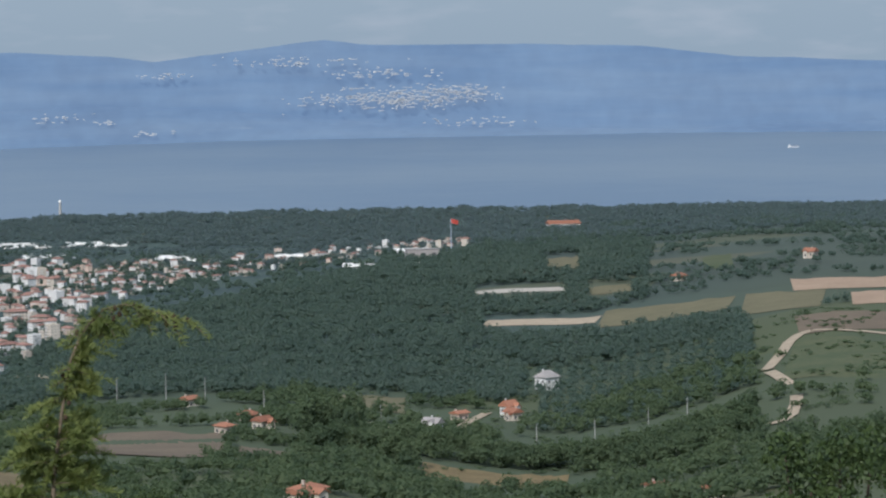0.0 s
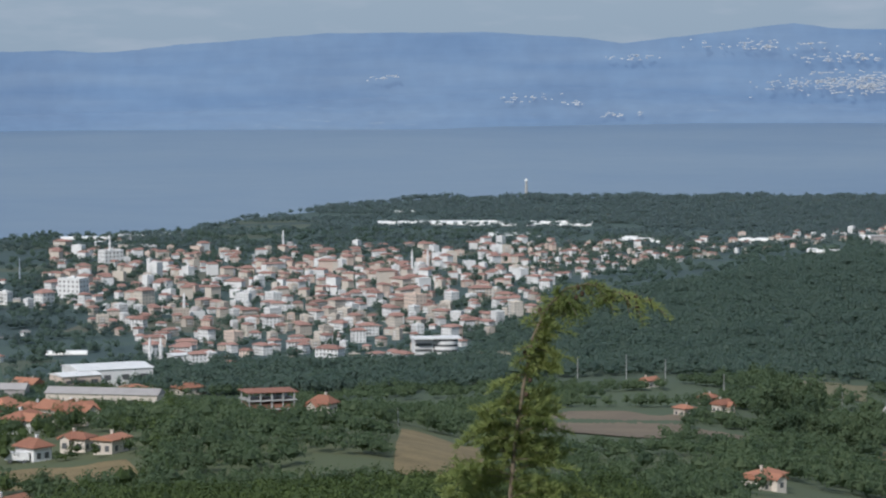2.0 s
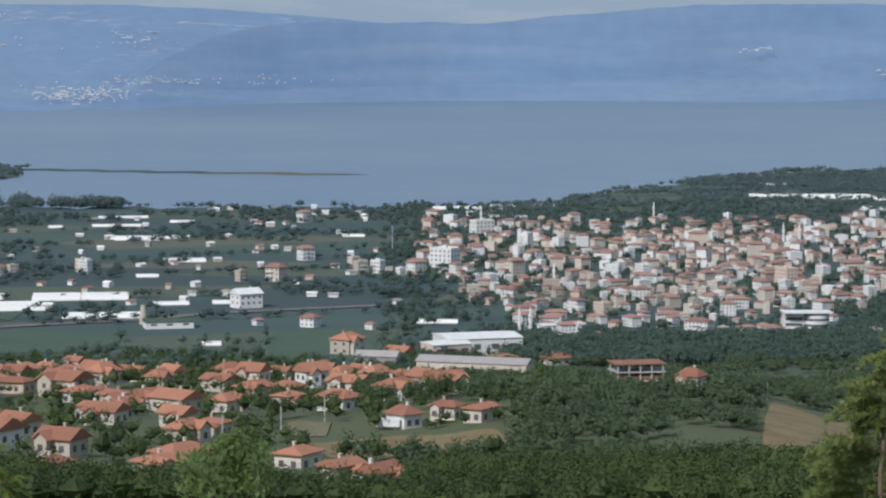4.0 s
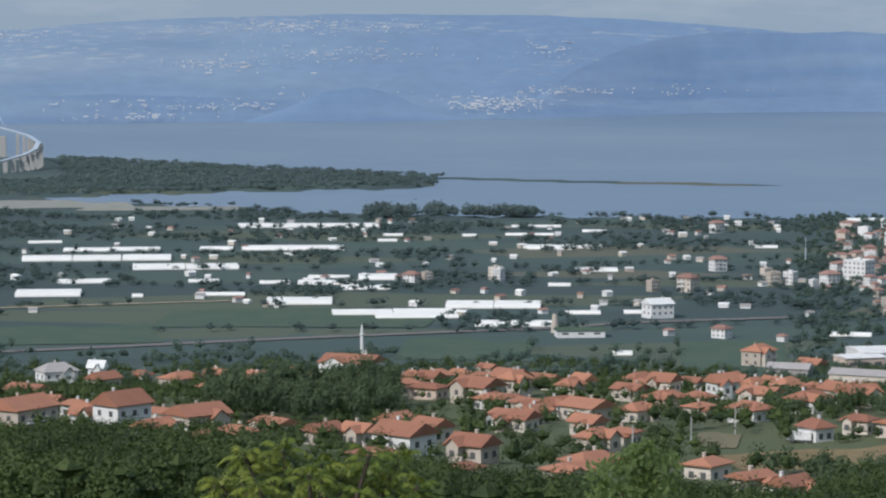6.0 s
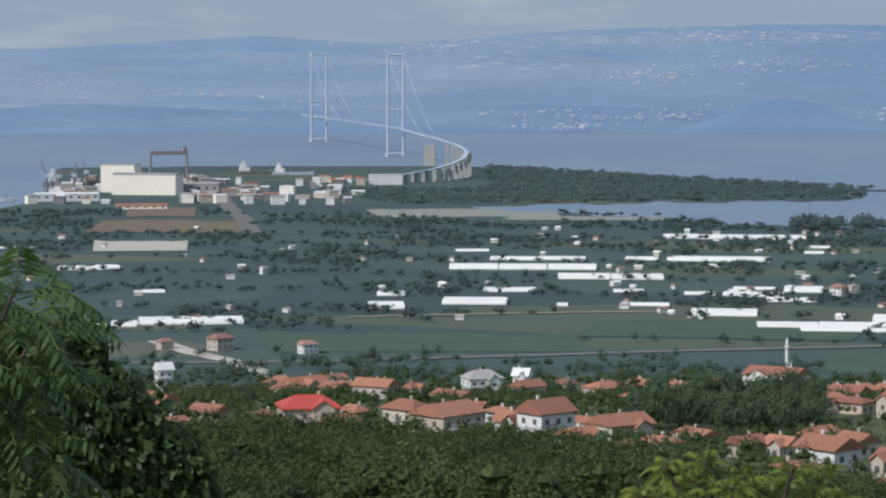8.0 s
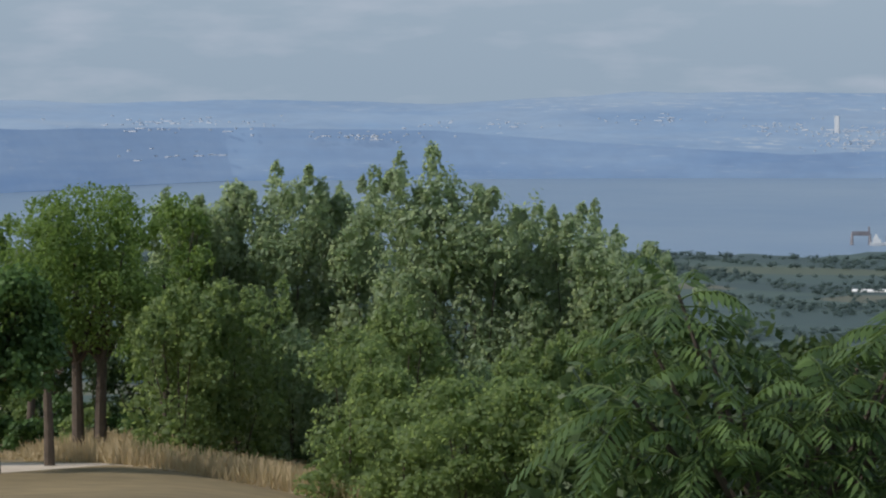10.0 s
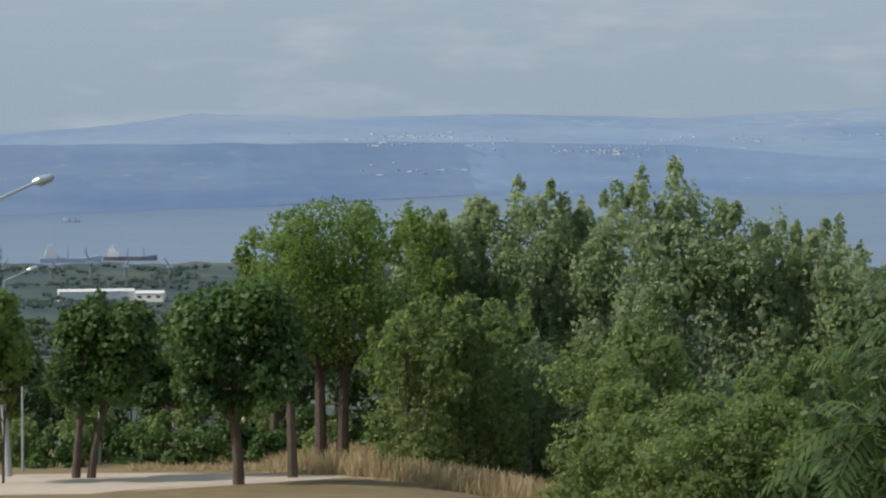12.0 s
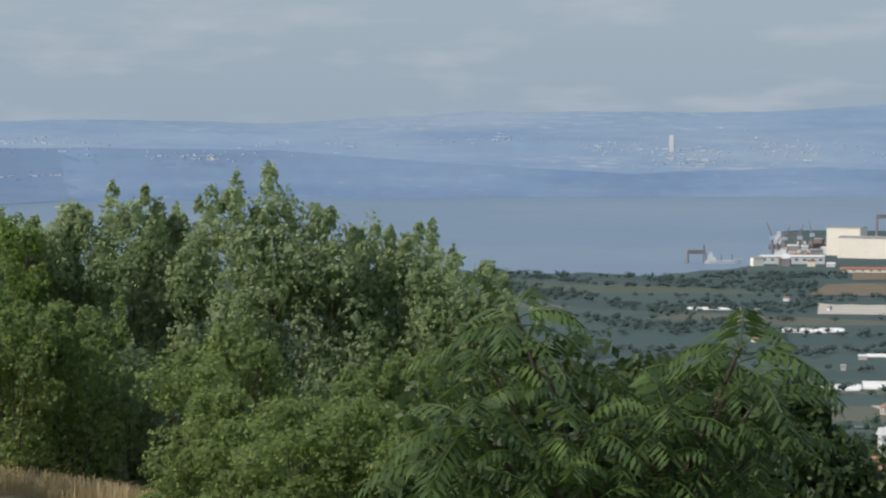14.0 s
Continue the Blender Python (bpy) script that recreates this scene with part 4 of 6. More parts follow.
def town():
    """The town: rows of blocks that thicken towards its middle and stop at the wooded hill. The farthest are joined."""
    rnd = random.Random(5)
    places = []
    for tries in range(16000):
        az = rnd.uniform(14.6, 33.0)
        d = math.sqrt(rnd.uniform(1080 ** 2, 1960 ** 2))
        v = 125 * 4950 / d
        hill = np.interp(az, [15, 22, 24.2, 25.4, 27, 29, 31.5], [575, 560, 510, 430, 385, 362, 345])
        left = np.interp(v, [330, 380, 450, 520, 560], [14.0, 14.6, 15.4, 16.2, 17.6])
        if v > hill or az < left or v < np.interp(az, [15, 19, 26, 31], [338, 345, 335, 325]):
            continue
        core = math.exp(-(((az - 20.3) / (5.2 if az < 20.3 else 4.4)) ** 2)) * math.exp(-((v - 455) / 92) ** 2)
        if rnd.random() > 0.09 + 0.85 * core + (0.3 if v < 410 and az > 23.5 else 0):
            continue
        x, y = d * math.sin(radians(az)), d * math.cos(radians(az))
        if any((x - a) ** 2 + (y - b) ** 2 < 8.4 ** 2 for a, b, *_ in places):
            continue
        kind = 3 * rnd.choice((0, 0, 0, 0, 5, 5, 5, 5, 6, 6, 6, 6, 6, 1, 1, 1, 8, 8, 2, 3, 4, 7)) + rnd.choice((0, 0, 1, 1, 1, 2))
        places.append((x, y, d, az, kind, rnd.choice((-30, 35, -52, 12)) + rnd.uniform(-9, 9), rnd.uniform(0.42, 0.72) * (1.3 if rnd.random() < 0.16 else 1) * (0.68 if az > 24.5 and v < 420 else 1)))
        if len(places) > 820:
            break
    places.sort(key=lambda p: p[2])
    for x, y, d, az, kind, turn, scale in places[:250]:
        block(az, d, kind, turn, scale=scale)
    for wall in ("wall", "wall_white", "wall_pink", "roof_town"):
        verts, faces, count = [], [], 0
        for x, y, d, az, kind, turn, scale in places[250:]:
            m = np.array(facing(az, d, turn) @ Matrix.Scale(scale, 4))
            for name, me in BLOCK_KINDS[kind][4]:
                if me.materials[0] is not M[wall]:
                    continue
                co = np.empty(len(me.vertices) * 3)
                me.vertices.foreach_get("co", co)
                verts.append(co.reshape(-1, 3) @ m[:3, :3].T + m[:3, 3])
                faces += [[v + count for v in p.vertices] for p in me.polygons]
                count += len(me.vertices)
        if verts:
            ob = link("far_blocks", np.concatenate(verts).tolist(), faces, M[wall])
            tagged(ob, "distant part of the town, packed apartment blocks", "buildings", kind="stuff")


town()


# ---- greenhouses ----
def greenhouse(az, d, length, rise):
    """A long plastic tunnel house of one or two bays, with end frames and hoops."""
    h = min(2.3, max(1.6, rise * 0.5))
    tilt = random.Random(int(d / 12)).uniform(-3, 3)
    root = empty("greenhouse", facing(az, d, tilt), "long white plastic-covered greenhouse tunnel among fields", "greenhouse", "greenhouses")
    bays = 2 if rise > 2.6 else 1
    bay = 8.0 if rise < 3.9 else 12.0
    for b in range(bays):
        bm = bmesh.new()
        n, m = 9, max(3, int(length / 6))
        grid = []
        for i in range(m + 1):
            x = -length / 2 + length * i / m
            sag = 0.06 if i % 2 else 0
            grid.append([bm.verts.new((x, b * bay + bay / 2 - math.cos(math.pi * k / n) * bay / 2, -0.4 + (h - sag + 0.4) * math.sin(math.pi * k / n) ** 0.55)) for k in range(n + 1)])
        for i in range(m):
            for k in range(n):
                bm.faces.new((grid[i][k], grid[i + 1][k], grid[i + 1][k + 1], grid[i][k + 1]))
        bm.faces.new(grid[0][::-1])
        bm.faces.new(grid[-1])
        part("cover", bm, M["plastic"], root)
        bm = bmesh.new()
        box(bm, -length / 2 - 0.06, length / 2 + 0.06, b * bay - 0.1, b * bay + 0.12, -0.3, 0.25)
        part("base_rail", bm, M["concrete"], root)
    return root


for az, d, length, rise in GREENHOUSES + GREENHOUSES_b + GREENHOUSES_c + GREENHOUSES_d:
    rows = max(1, round(length / 26))
    rnd = random.Random(int(az * 50 + d))
    for k in range(rows):
        shift = ((k + 0.5) / rows - 0.5) * length
        greenhouse(az + math.degrees(shift / d), d + rnd.uniform(-2, 2) * (rows > 1), length / rows * rnd.uniform(0.97, 1.0), rise)


# ---- landmarks ----
def shed(az, d, w, dep, h, turn, wall, roof, label, pitch=0.12, group="", windows=True):
    root = empty("industrial_shed", facing(az, d, turn), label, "shed", group)
    bm = bmesh.new()
    box(bm, -w / 2, w / 2, -dep / 2, dep / 2, -2, h)
    part("wall", bm, wall, root)
    bm = bmesh.new()
    hip_roof(bm, w, dep, h, dep * pitch, 0.4, 1.0)
    part("roof", bm, roof, root)
    n = max(3, int(w / 6))
    for i in range(n if windows else 0):
        bm = bmesh.new()
        x = (i + 0.5) / n * w - w / 2
        box(bm, x - 1.3, x + 1.3, -dep / 2 - 0.06, -dep / 2 + 0.05, h * 0.45, h * 0.72)
        part("window", bm, M["glass"], root)
    return root


def mosque(az, d, size, minarets, label, tall=14.0):
    root = empty("mosque", facing(az, d, 25), label, "mosque")
    bm = bmesh.new()
    box(bm, -size / 2, size / 2, -size / 2, size / 2, -1, size * 0.55)
    part("hall", bm, M["wall_white"], root)
    bm = bmesh.new()
    bmesh.ops.create_uvsphere(bm, u_segments=20, v_segments=12, radius=size * 0.38, matrix=Matrix.Translation((0, 0, size * 0.55)) @ Matrix.Diagonal((1, 1, 0.85, 1)))
    part("dome", bm, M["roof_grey"], root)
    for k in range(minarets):
        x = (-1, 1)[k] * size * 0.6
        bm = bmesh.new()
        tube(bm, [(x, size * 0.5, -1), (x, size * 0.5, tall * 0.64), (x, size * 0.5, tall * 0.65), (x, size * 0.5, tall * 0.69), (x, size * 0.5, tall * 0.7), (x, size * 0.5, tall * 0.85), (x, size * 0.5, tall)],
             [0.75, 0.62, 1.0, 1.0, 0.55, 0.52, 0.04], 12)
        part("minaret", bm, M["wall_white"], root)
    return root


mosque(22.42, 1560, 8, 2, "white mosque with a grey dome and two minarets in the town", 15)
mosque(17.75, 1330, 7, 1, "cream mosque with one minaret among apartment blocks", 13)
mosque(16.97, 1120, 4, 2, "small white mosque with two slender minarets", 12)
mosque(19.7, 1800, 6, 1, "distant white mosque with one minaret in the town", 13)
mosque(16.2, 1700, 7, 1, "cream mosque near the shore with a minaret", 17)
mosque(5.26, 1092, 3.5, 1, "village mosque with a thin white minaret behind red roofs", 12)
shed(15.95, 1035, 28, 22, 7.5, 18, M["wall_white"], M["wall_white"], "white flat-roofed warehouse with a low gable", 0.05)
shed(15.3, 1020, 15, 12, 5.5, 24, M["wall_pink"], M["wall_white"], "low warehouse with a white roof and brick wall", 0.08)
shed(15.9, 870, 36, 8, 6.5, -18, M["wall"], M["roof_grey"], "long derelict cream factory with a grey roof", 0.2)
shed(13.9, 930, 14, 8, 5, -12, M["roof_grey"], M["roof_grey"], "grey-roofed old factory wing", 0.2)
shed(31.9, 1640, 19, 9, 7.5, 10, M["roof_grey"], M["roof_grey"], "grey concrete hall beside a flagpole", 0.03)
shed(34.8, 2080, 24, 9, 4.0, 15, M["wall_white"], M["roof"], "long white building with a red tile roof among coastal trees", 0.28)
shed(9.6, 1165, 20, 10, 3, 8, M["wall_white"], M["meadow"], "low depot with a pale green roof", 0.12)
shed(17.6, 1120, 15, 8, 5, 20, M["wall_white"], M["wall_white"], "white school building with a flat roof", 0.03)


def round_office(az, d):
    root = empty("office_building", facing(az, d, 10), "white curved office building with dark window bands", "building")
    for k in range(4):
        for name, r, z0, z1, mat in (("floor_slab", 5.2, 2.2 * k, 2.2 * k + 1.25, M["wall_white"]), ("window_band", 4.95, 2.2 * k + 1.25, 2.2 * k + 2.2, M["glass"])):
            bm = bmesh.new()
            ring = [(r * math.cos(a), r * math.sin(a)) for a in [math.pi + i * math.pi / 14 for i in range(15)]] + [(r, 4), (-r, 4)]
            lo, hi = [bm.verts.new((x + 3, y, z0)) for x, y in ring], [bm.verts.new((x + 3, y, z1)) for x, y in ring]
            bm.faces.new(hi)
            bm.faces.new(lo[::-1])
            for i in range(len(ring)):
                j = (i + 1) % len(ring)
                bm.faces.new((lo[i], lo[j], hi[j], hi[i]))
            part(name, bm, mat, root)
    bm = bmesh.new()
    box(bm, -10, -2.3, -2, 5, -1, 8.6)
    part("wing", bm, M["wall_white"], root)
    for k in range(3):
        bm = bmesh.new()
        box(bm, -9.6, -2.8, -2.06, -1.95, 1.3 + 2.3 * k, 2.4 + 2.3 * k)
        part("window_band", bm, M["glass"], root)
    bm = bmesh.new()
    box(bm, -10.6, 8.8, -5.4, 5.4, 8.8, 9.3)
    part("roof", bm, M["wall_white"], root)


round_office(22.73, 1118)
shed(24.0, 1100, 16, 7, 3.5, -14, M["wall"], M["dirt"], "low cream building beside an earth bank", 0.1)


def unfinished(az, d):
    root = empty("unfinished_building", facing(az, d, 14), "unfinished red-brick building with open concrete floors", "building")
    for k in range(3):
        bm = bmesh.new()
        box(bm, -5.6, 5.6, -4, 4, 1.9 * k - 0.2, 1.9 * k)
        part("floor_slab", bm, M["concrete"], root)
        for i in range(5):
            for y in (-3.7, 3.5):
                bm = bmesh.new()
                box(bm, -5.2 + i * 2.5, -4.9 + i * 2.5, y, y + 0.3, 1.9 * k - (3 if k == 0 else 0), 1.9 * k + 1.7)
                part("column", bm, M["concrete"], root)
    for k in range(2):
        bm = bmesh.new()
        box(bm, -5, 4.9, -3.3, 3.3, 1.9 * k, 1.9 * k + (1.1 if k else 1.68))
        part("brick_infill", bm, M["brick"], root)
    bm = bmesh.new()
    hip_roof(bm, 11, 7.6, 5.6, 0.5, 0.3, 0.5)
    part("roof", bm, M["brick"], root)


unfinished(19.23, 606)


def pole_thing(name, az, d, h, r, mat, label, category, flag=None):
    root = empty(name, facing(az, d), label, category)
    bm = bmesh.new()
    tube(bm, [(0, 0, -0.5), (0, 0, h * 0.5), (0, 0, h)], [r, r * 0.8, r * 0.55], 8)
    part("pole", bm, mat, root)
    if flag:
        bm = bmesh.new()
        vs = [[bm.verts.new((0.2 + i * flag / 8, 0.35 * math.sin(i * 1.1) * i / 8, h - j * flag * 0.62 - 0.12 * i)) for i in range(9)] for j in (0, 1)]
        back = [[bm.verts.new(v.co + Vector((0, 0.05, 0))) for v in row] for row in vs]
        for i in range(8):
            bm.faces.new((vs[0][i], vs[1][i], vs[1][i + 1], vs[0][i + 1]))
            bm.faces.new((back[0][i], back[0][i + 1], back[1][i + 1], back[1][i]))
        part("flag", bm, M["roof_red"], root, "red cloth flag in the wind")
    return root


pole_thing("flagpole", 32.5, 1690, 21, 0.35, M["steel"], "tall flagpole with a large red flag above the trees", "flagpole", 4.2)
light_tower = pole_thing("lighthouse", 24.54, 2480, 14, 1.6, M["concrete"], "slim grey tower on the wooded shore", "tower")
bm = bmesh.new()
tube(bm, [(0, 0, 14), (0, 0, 14.3), (0, 0, 15.6), (0, 0, 16.6)], [1.7, 1.7, 1.1, 0.1], 10)
part("lantern", bm, M["wall_white"], light_tower)
silo = pole_thing("silo", 9.09, 1180, 8, 1.7, M["wall"], "cream cylindrical silo beside the depot", "silo")
pole_thing("mast", 14.2, 1560, 14, 0.3, M["steel"], "thin lattice radio mast on the plain", "mast")
for az, d, h in ((26.6, 1000, 9), (25.6, 1010, 8), (27.4, 990, 8), (20.4, 640, 3.9), (21.2, 640, 4), (21.9, 640, 4), (34.2, 900, 7), (35.4, 900, 7), (36.5, 900, 7), (37.3, 895, 7), (28.6, 930, 8), (31.0, 930, 6), (11.9, 505, 4.5), (12.8, 520, 5), (10.7, 480, 5)):
    pole_thing("utility_pole", az, d, h, 0.16, M["concrete"], "grey concrete utility pole in farmland", "utility pole")
for az, d, label in ((-1.12, 864, "white modern house with arched openings"), (-7.66, 930, "narrow white house with a pointed roof")):
    house(az, d, 13 if az > -2 else 5.5, 8 if az > -2 else 9, M["wall_white"], M["roof_grey"] if az > -2 else M["wall_white"], 20, az < -2, label)
house(-0.3, 890, 5.5, 8.2, M["wall_white"], M["wall_white"], -20, True, "narrow white house with a gable")


def trailer(az, d):
    root = empty("trailer", facing(az, d, -12), "white box trailer parked on dry grass", "trailer")
    bm = bmesh.new()
    box(bm, -2.2, 2.2, -0.9, 0.9, 0.55, 2.0)
    bmesh.ops.bevel(bm, geom=bm.edges[:], offset=0.07, segments=2, affect="EDGES")
    part("body", bm, M["wall_white"], root)
    for x in (-1.3, 1.3):
        for y in (-0.8, 0.8):
            bm = bmesh.new()
            tube(bm, [(x, y - 0.12, 0.32), (x, y + 0.12, 0.32)], [0.34, 0.34], 14)
            part("wheel", bm, M["glass"], root)


trailer(14.12, 500)


# ---- bridge ----
def bridge():
    root = empty("suspension_bridge", pose(0, 0, 0), "pale grey suspension bridge with two tall towers over the bay", "bridge")
    deck_h = 34.0
    tow = []
    for az0, az1, d in ((-3.06, -2.74, 3257), (-4.62, -4.31, 3764)):
        a, b = spot(az0, d, 0), spot(az1, d + 4, 0)
        tow.append((a, b))
        top = 120.0
        for leg in (a, b):
            bm = bmesh.new()
            tube(bm, [leg + Vector((0, 0, -4)), leg + Vector((0, 0, 3)), leg + Vector((0, 0, 3.1)), leg + Vector((0, 0, top))], [3.0, 3.0, 1.6, 1.25], 8)
            part("tower_leg", bm, M["steel"], root)
        for z, r in ((3, 1.6), (deck_h - 2, 1.2), (54, 1.2), (top - 2, 1.0)):
            bm = bmesh.new()
            tube(bm, [a + Vector((0, 0, z)), b + Vector((0, 0, z))], [r, r], 6)
            part("crossbeam", bm, M["steel"], root)
    mid = [(a + b) / 2 for a, b in tow]
    beyond = mid[1] + (mid[1] - mid[0]).normalized() * 150
    line = [beyond + Vector((0, 0, deck_h)), mid[1] + Vector((0, 0, deck_h)), mid[0] + Vector((0, 0, deck_h)), spot(-1.96, 2946, 30), spot(-1.62, 2840, 28), spot(-1.44, 2750, 25), spot(-1.5, 2690, 21),
            spot(-1.75, 2650, 17), spot(-2.19, 2612, 13), spot(-2.77, 2596, 9), spot(-3.58, 2570, 5)]
    pts = []
    for p, q in zip(line, line[1:]):
        pts += [p.lerp(q, k / 8) for k in range(8)]
    pts.append(line[-1])
    half = 2.2
    bm = bmesh.new()
    prev = None
    for i, p in enumerate(pts):
        way = pts[min(i + 1, len(pts) - 1)] - pts[max(i - 1, 0)]
        way.z = 0
        s = Vector((-way.y, way.x, 0)).normalized() * half
        ring = [bm.verts.new(c) for c in (p - s, p + s, p + s * 0.8 - Vector((0, 0, 1.3)), p - s * 0.8 - Vector((0, 0, 1.3)))]
        if prev:
            for k in range(4):
                bm.faces.new((prev[k], prev[(k + 1) % 4], ring[(k + 1) % 4], ring[k]))
        prev = ring
    part("deck", bm, M["steel"], root)
    # main cables over both towers, down to the anchorage, with hangers
    anchor = [spot(-2.35, 2990, 33), spot(-2.1, 2975, 33)]
    for side in (0, 1):
        t1, t2 = tow[0][side], tow[1][side]
        spans = ((anchor[side], t1 + Vector((0, 0, 120)), 10), (t1 + Vector((0, 0, 120)), t2 + Vector((0, 0, 120)), 84), (t2 + Vector((0, 0, 120)), t2 + (t2 - t1) * 0.4 + Vector((0, 0, deck_h)), 10))
        for p, q, sag in spans:
            curve = [p.lerp(q, k / 24) - Vector((0, 0, 4 * sag * (k / 24) * (1 - k / 24))) for k in range(25)]
            bm = bmesh.new()
            tube(bm, curve, [0.24] * 25, 5)
            part("main_cable", bm, M["steel"], root)
        for k in range(2, 23):
            w = k / 24
            p = (t1.lerp(t2, w)) + Vector((0, 0, 120 - 4 * 84 * w * (1 - w)))
            if p.z > deck_h + 1:
                bm = bmesh.new()
                tube(bm, [Vector((p.x, p.y, deck_h)), p], [0.09, 0.09], 4)
                part("hanger", bm, M["steel"], root)
    for i in range(28, len(pts) - 3, 3):
        p = pts[i]
        bm = bmesh.new()
        for s in (-3.2, 3.2):
            box(bm, p.x + s - 1.5, p.x + s + 1.5, p.y - 1.2, p.y + 1.2, -4, p.z - 1.25)
        part("pier", bm, M["concrete"], root)
    bm = bmesh.new()
    c = spot(-2.2, 2980, 0)
    box(bm, c.x - 6, c.x + 6, c.y - 8, c.y + 8, -3, 23)
    part("anchorage", bm, M["concrete"], root)


bridge()

# ---- shipyard ----
shed(-7.96, 2400, 56, 26, 17.5, -16, M["shed_cream"], M["roof_grey"], "huge cream shipbuilding hall by the water", 0.04, windows=False)
shed(-8.5, 2445, 30, 22, 24, -16, M["shed_cream"], M["roof_grey"], "tall cream shipyard hall with a flat roof", 0.03, windows=False)
shed(-6.9, 2420, 34, 16, 8, -6, M["roof_grey"], M["roof_grey"], "grey low shipyard workshop", 0.1)
shed(-9.6, 2300, 52, 12, 6, 3, M["wall_white"], M["wall_white"], "long white quayside shed with arched doors", 0.1)
shed(-3.1, 2560, 30, 12, 9, 3, M["wall_white"], M["wall_white"], "white hall below the bridge viaduct", 0.03, windows=False)
shed(-32.1, 1800, 48, 18, 6.5, 4, M["wall_white"], M["wall_white"], "long white storage hall near the harbour", 0.06, windows=False)
shed(-31.0, 1790, 18, 14, 5.5, -8, M["shed_cream"], M["wall_white"], "small cream storage hall near the harbour", 0.1)
shed(-6.0, 2380, 18, 10, 5, 10, M["shed_cream"], M["roof_grey"], "cream workshop beside the shipyard road", 0.1)
shed(-8.1, 2180, 40, 7, 3, 3, M["shed_cream"], M["roof"], "long low building with a reddish roof by the yard", 0.2)


def gantry(az, d, w, h):
    root = empty("gantry_crane", facing(az, d, 6), "dark steel gantry crane above the shipyard", "crane")
    bm = bmesh.new()
    box(bm, -w / 2, w / 2, -1.5, 1.5, h - 3.5, h)
    part("beam", bm, M["rust"], root)
    for s in (-1, 1):
        bm = bmesh.new()
        tube(bm, [(s * w / 2, -5, 0), (s * w / 2 * 0.97, 0, h - 2)], [1.1, 1.1], 6)
        tube(bm, [(s * w / 2, 5, 0), (s * w / 2 * 0.97, 0, h - 2)], [1.1, 1.1], 6)
        part("leg", bm, M["rust"], root)
    bm = bmesh.new()
    box(bm, w * 0.4, w * 0.48, -2, 2, h, h + 4)
    part("cabin", bm, M["rust"], root)


gantry(-7.53, 2560, 34, 31)
gantry(-11.55, 2330, 15, 16)
gantry(-9.6, 2560, 18, 14)


def jib_crane(az, d, h, lean):
    root = empty("harbour_crane", facing(az, d), "dark slewing harbour crane with a raised jib", "crane")
    bm = bmesh.new()
    tube(bm, [(0, 0, -1), (0, 0, h * 0.6)], [1.4, 1.0], 6)
    part("tower", bm, M["rust"], root)
    bm = bmesh.new()
    box(bm, -2.2, 2.2, -2, 2, h * 0.55, h * 0.68)
    part("cabin", bm, M["steel"], root)
    bm = bmesh.new()
    tube(bm, [(0, 0, h * 0.62), (lean, 0, h * 1.15)], [0.8, 0.3], 5)
    part("jib", bm, M["rust"], root)


for az, d, h, lean in ((-10.0, 2480, 26, -5), (-9.75, 2500, 20, 4), (-9.45, 2470, 22, 3), (-9.2, 2500, 24, -3), (-9.9, 2520, 16, 6), (-33.0, 2030, 14, 6), (-32.2, 2050, 17, -5), (-31.5, 2030, 14, 4), (-30.6, 2040, 12, -4), (-34.0, 2030, 13, 5)):
    jib_crane(az, d, h, lean)


def ship(az, d, length, hull, label, z=0.0, turn=0.0):
    p = spot(az, d, z)
    root = empty("ship", pose(p.x, p.y, z, 0, 0, -az + turn), label, "ship", "ships in the yard and bay")
    bm = bmesh.new()
    n = 10
    rows = []
    for i in range(n + 1):
        u = i / n
        w = length * 0.075 * (1 - max(0, (u - 0.7) / 0.3) ** 2 * 0.96) * (0.75 + 0.25 * min(1, u * 5))
        x = (u - 0.5) * length
        top = length * 0.07 * (1 + 0.5 * max(0, (u - 0.75) / 0.25))
        rows.append([bm.verts.new(c) for c in ((x, -w, top), (x, -w * 0.7, -1), (x, w * 0.7, -1), (x, w, top))])
    for a, b in zip(rows, rows[1:]):
        for k in range(4):
            bm.faces.new((a[k], b[k], b[(k + 1) % 4], a[(k + 1) % 4]))
    bm.faces.new(rows[0])
    bm.faces.new(rows[-1][::-1])
    part("hull", bm, hull, root)
    for k, (x0, x1, z1) in enumerate(((-0.42, -0.2, 0.16), (-0.4, -0.27, 0.22), (-0.36, -0.3, 0.29))):
        bm = bmesh.new()
        box(bm, x0 * length, x1 * length, -length * (0.06 - 0.012 * k), length * (0.06 - 0.012 * k), length * (0.07 if k == 0 else z1 - 0.065), length * z1)
        part(("superstructure", "bridge_deck", "funnel")[k], bm, M["wall_white"], root)
    for x in (-0.05, 0.25):
        bm = bmesh.new()
        tube(bm, [(x * length, 0, length * 0.06), (x * length, 0, length * 0.24)], [0.5, 0.3], 5)
        part("mast", bm, M["rust"], root)
    return root


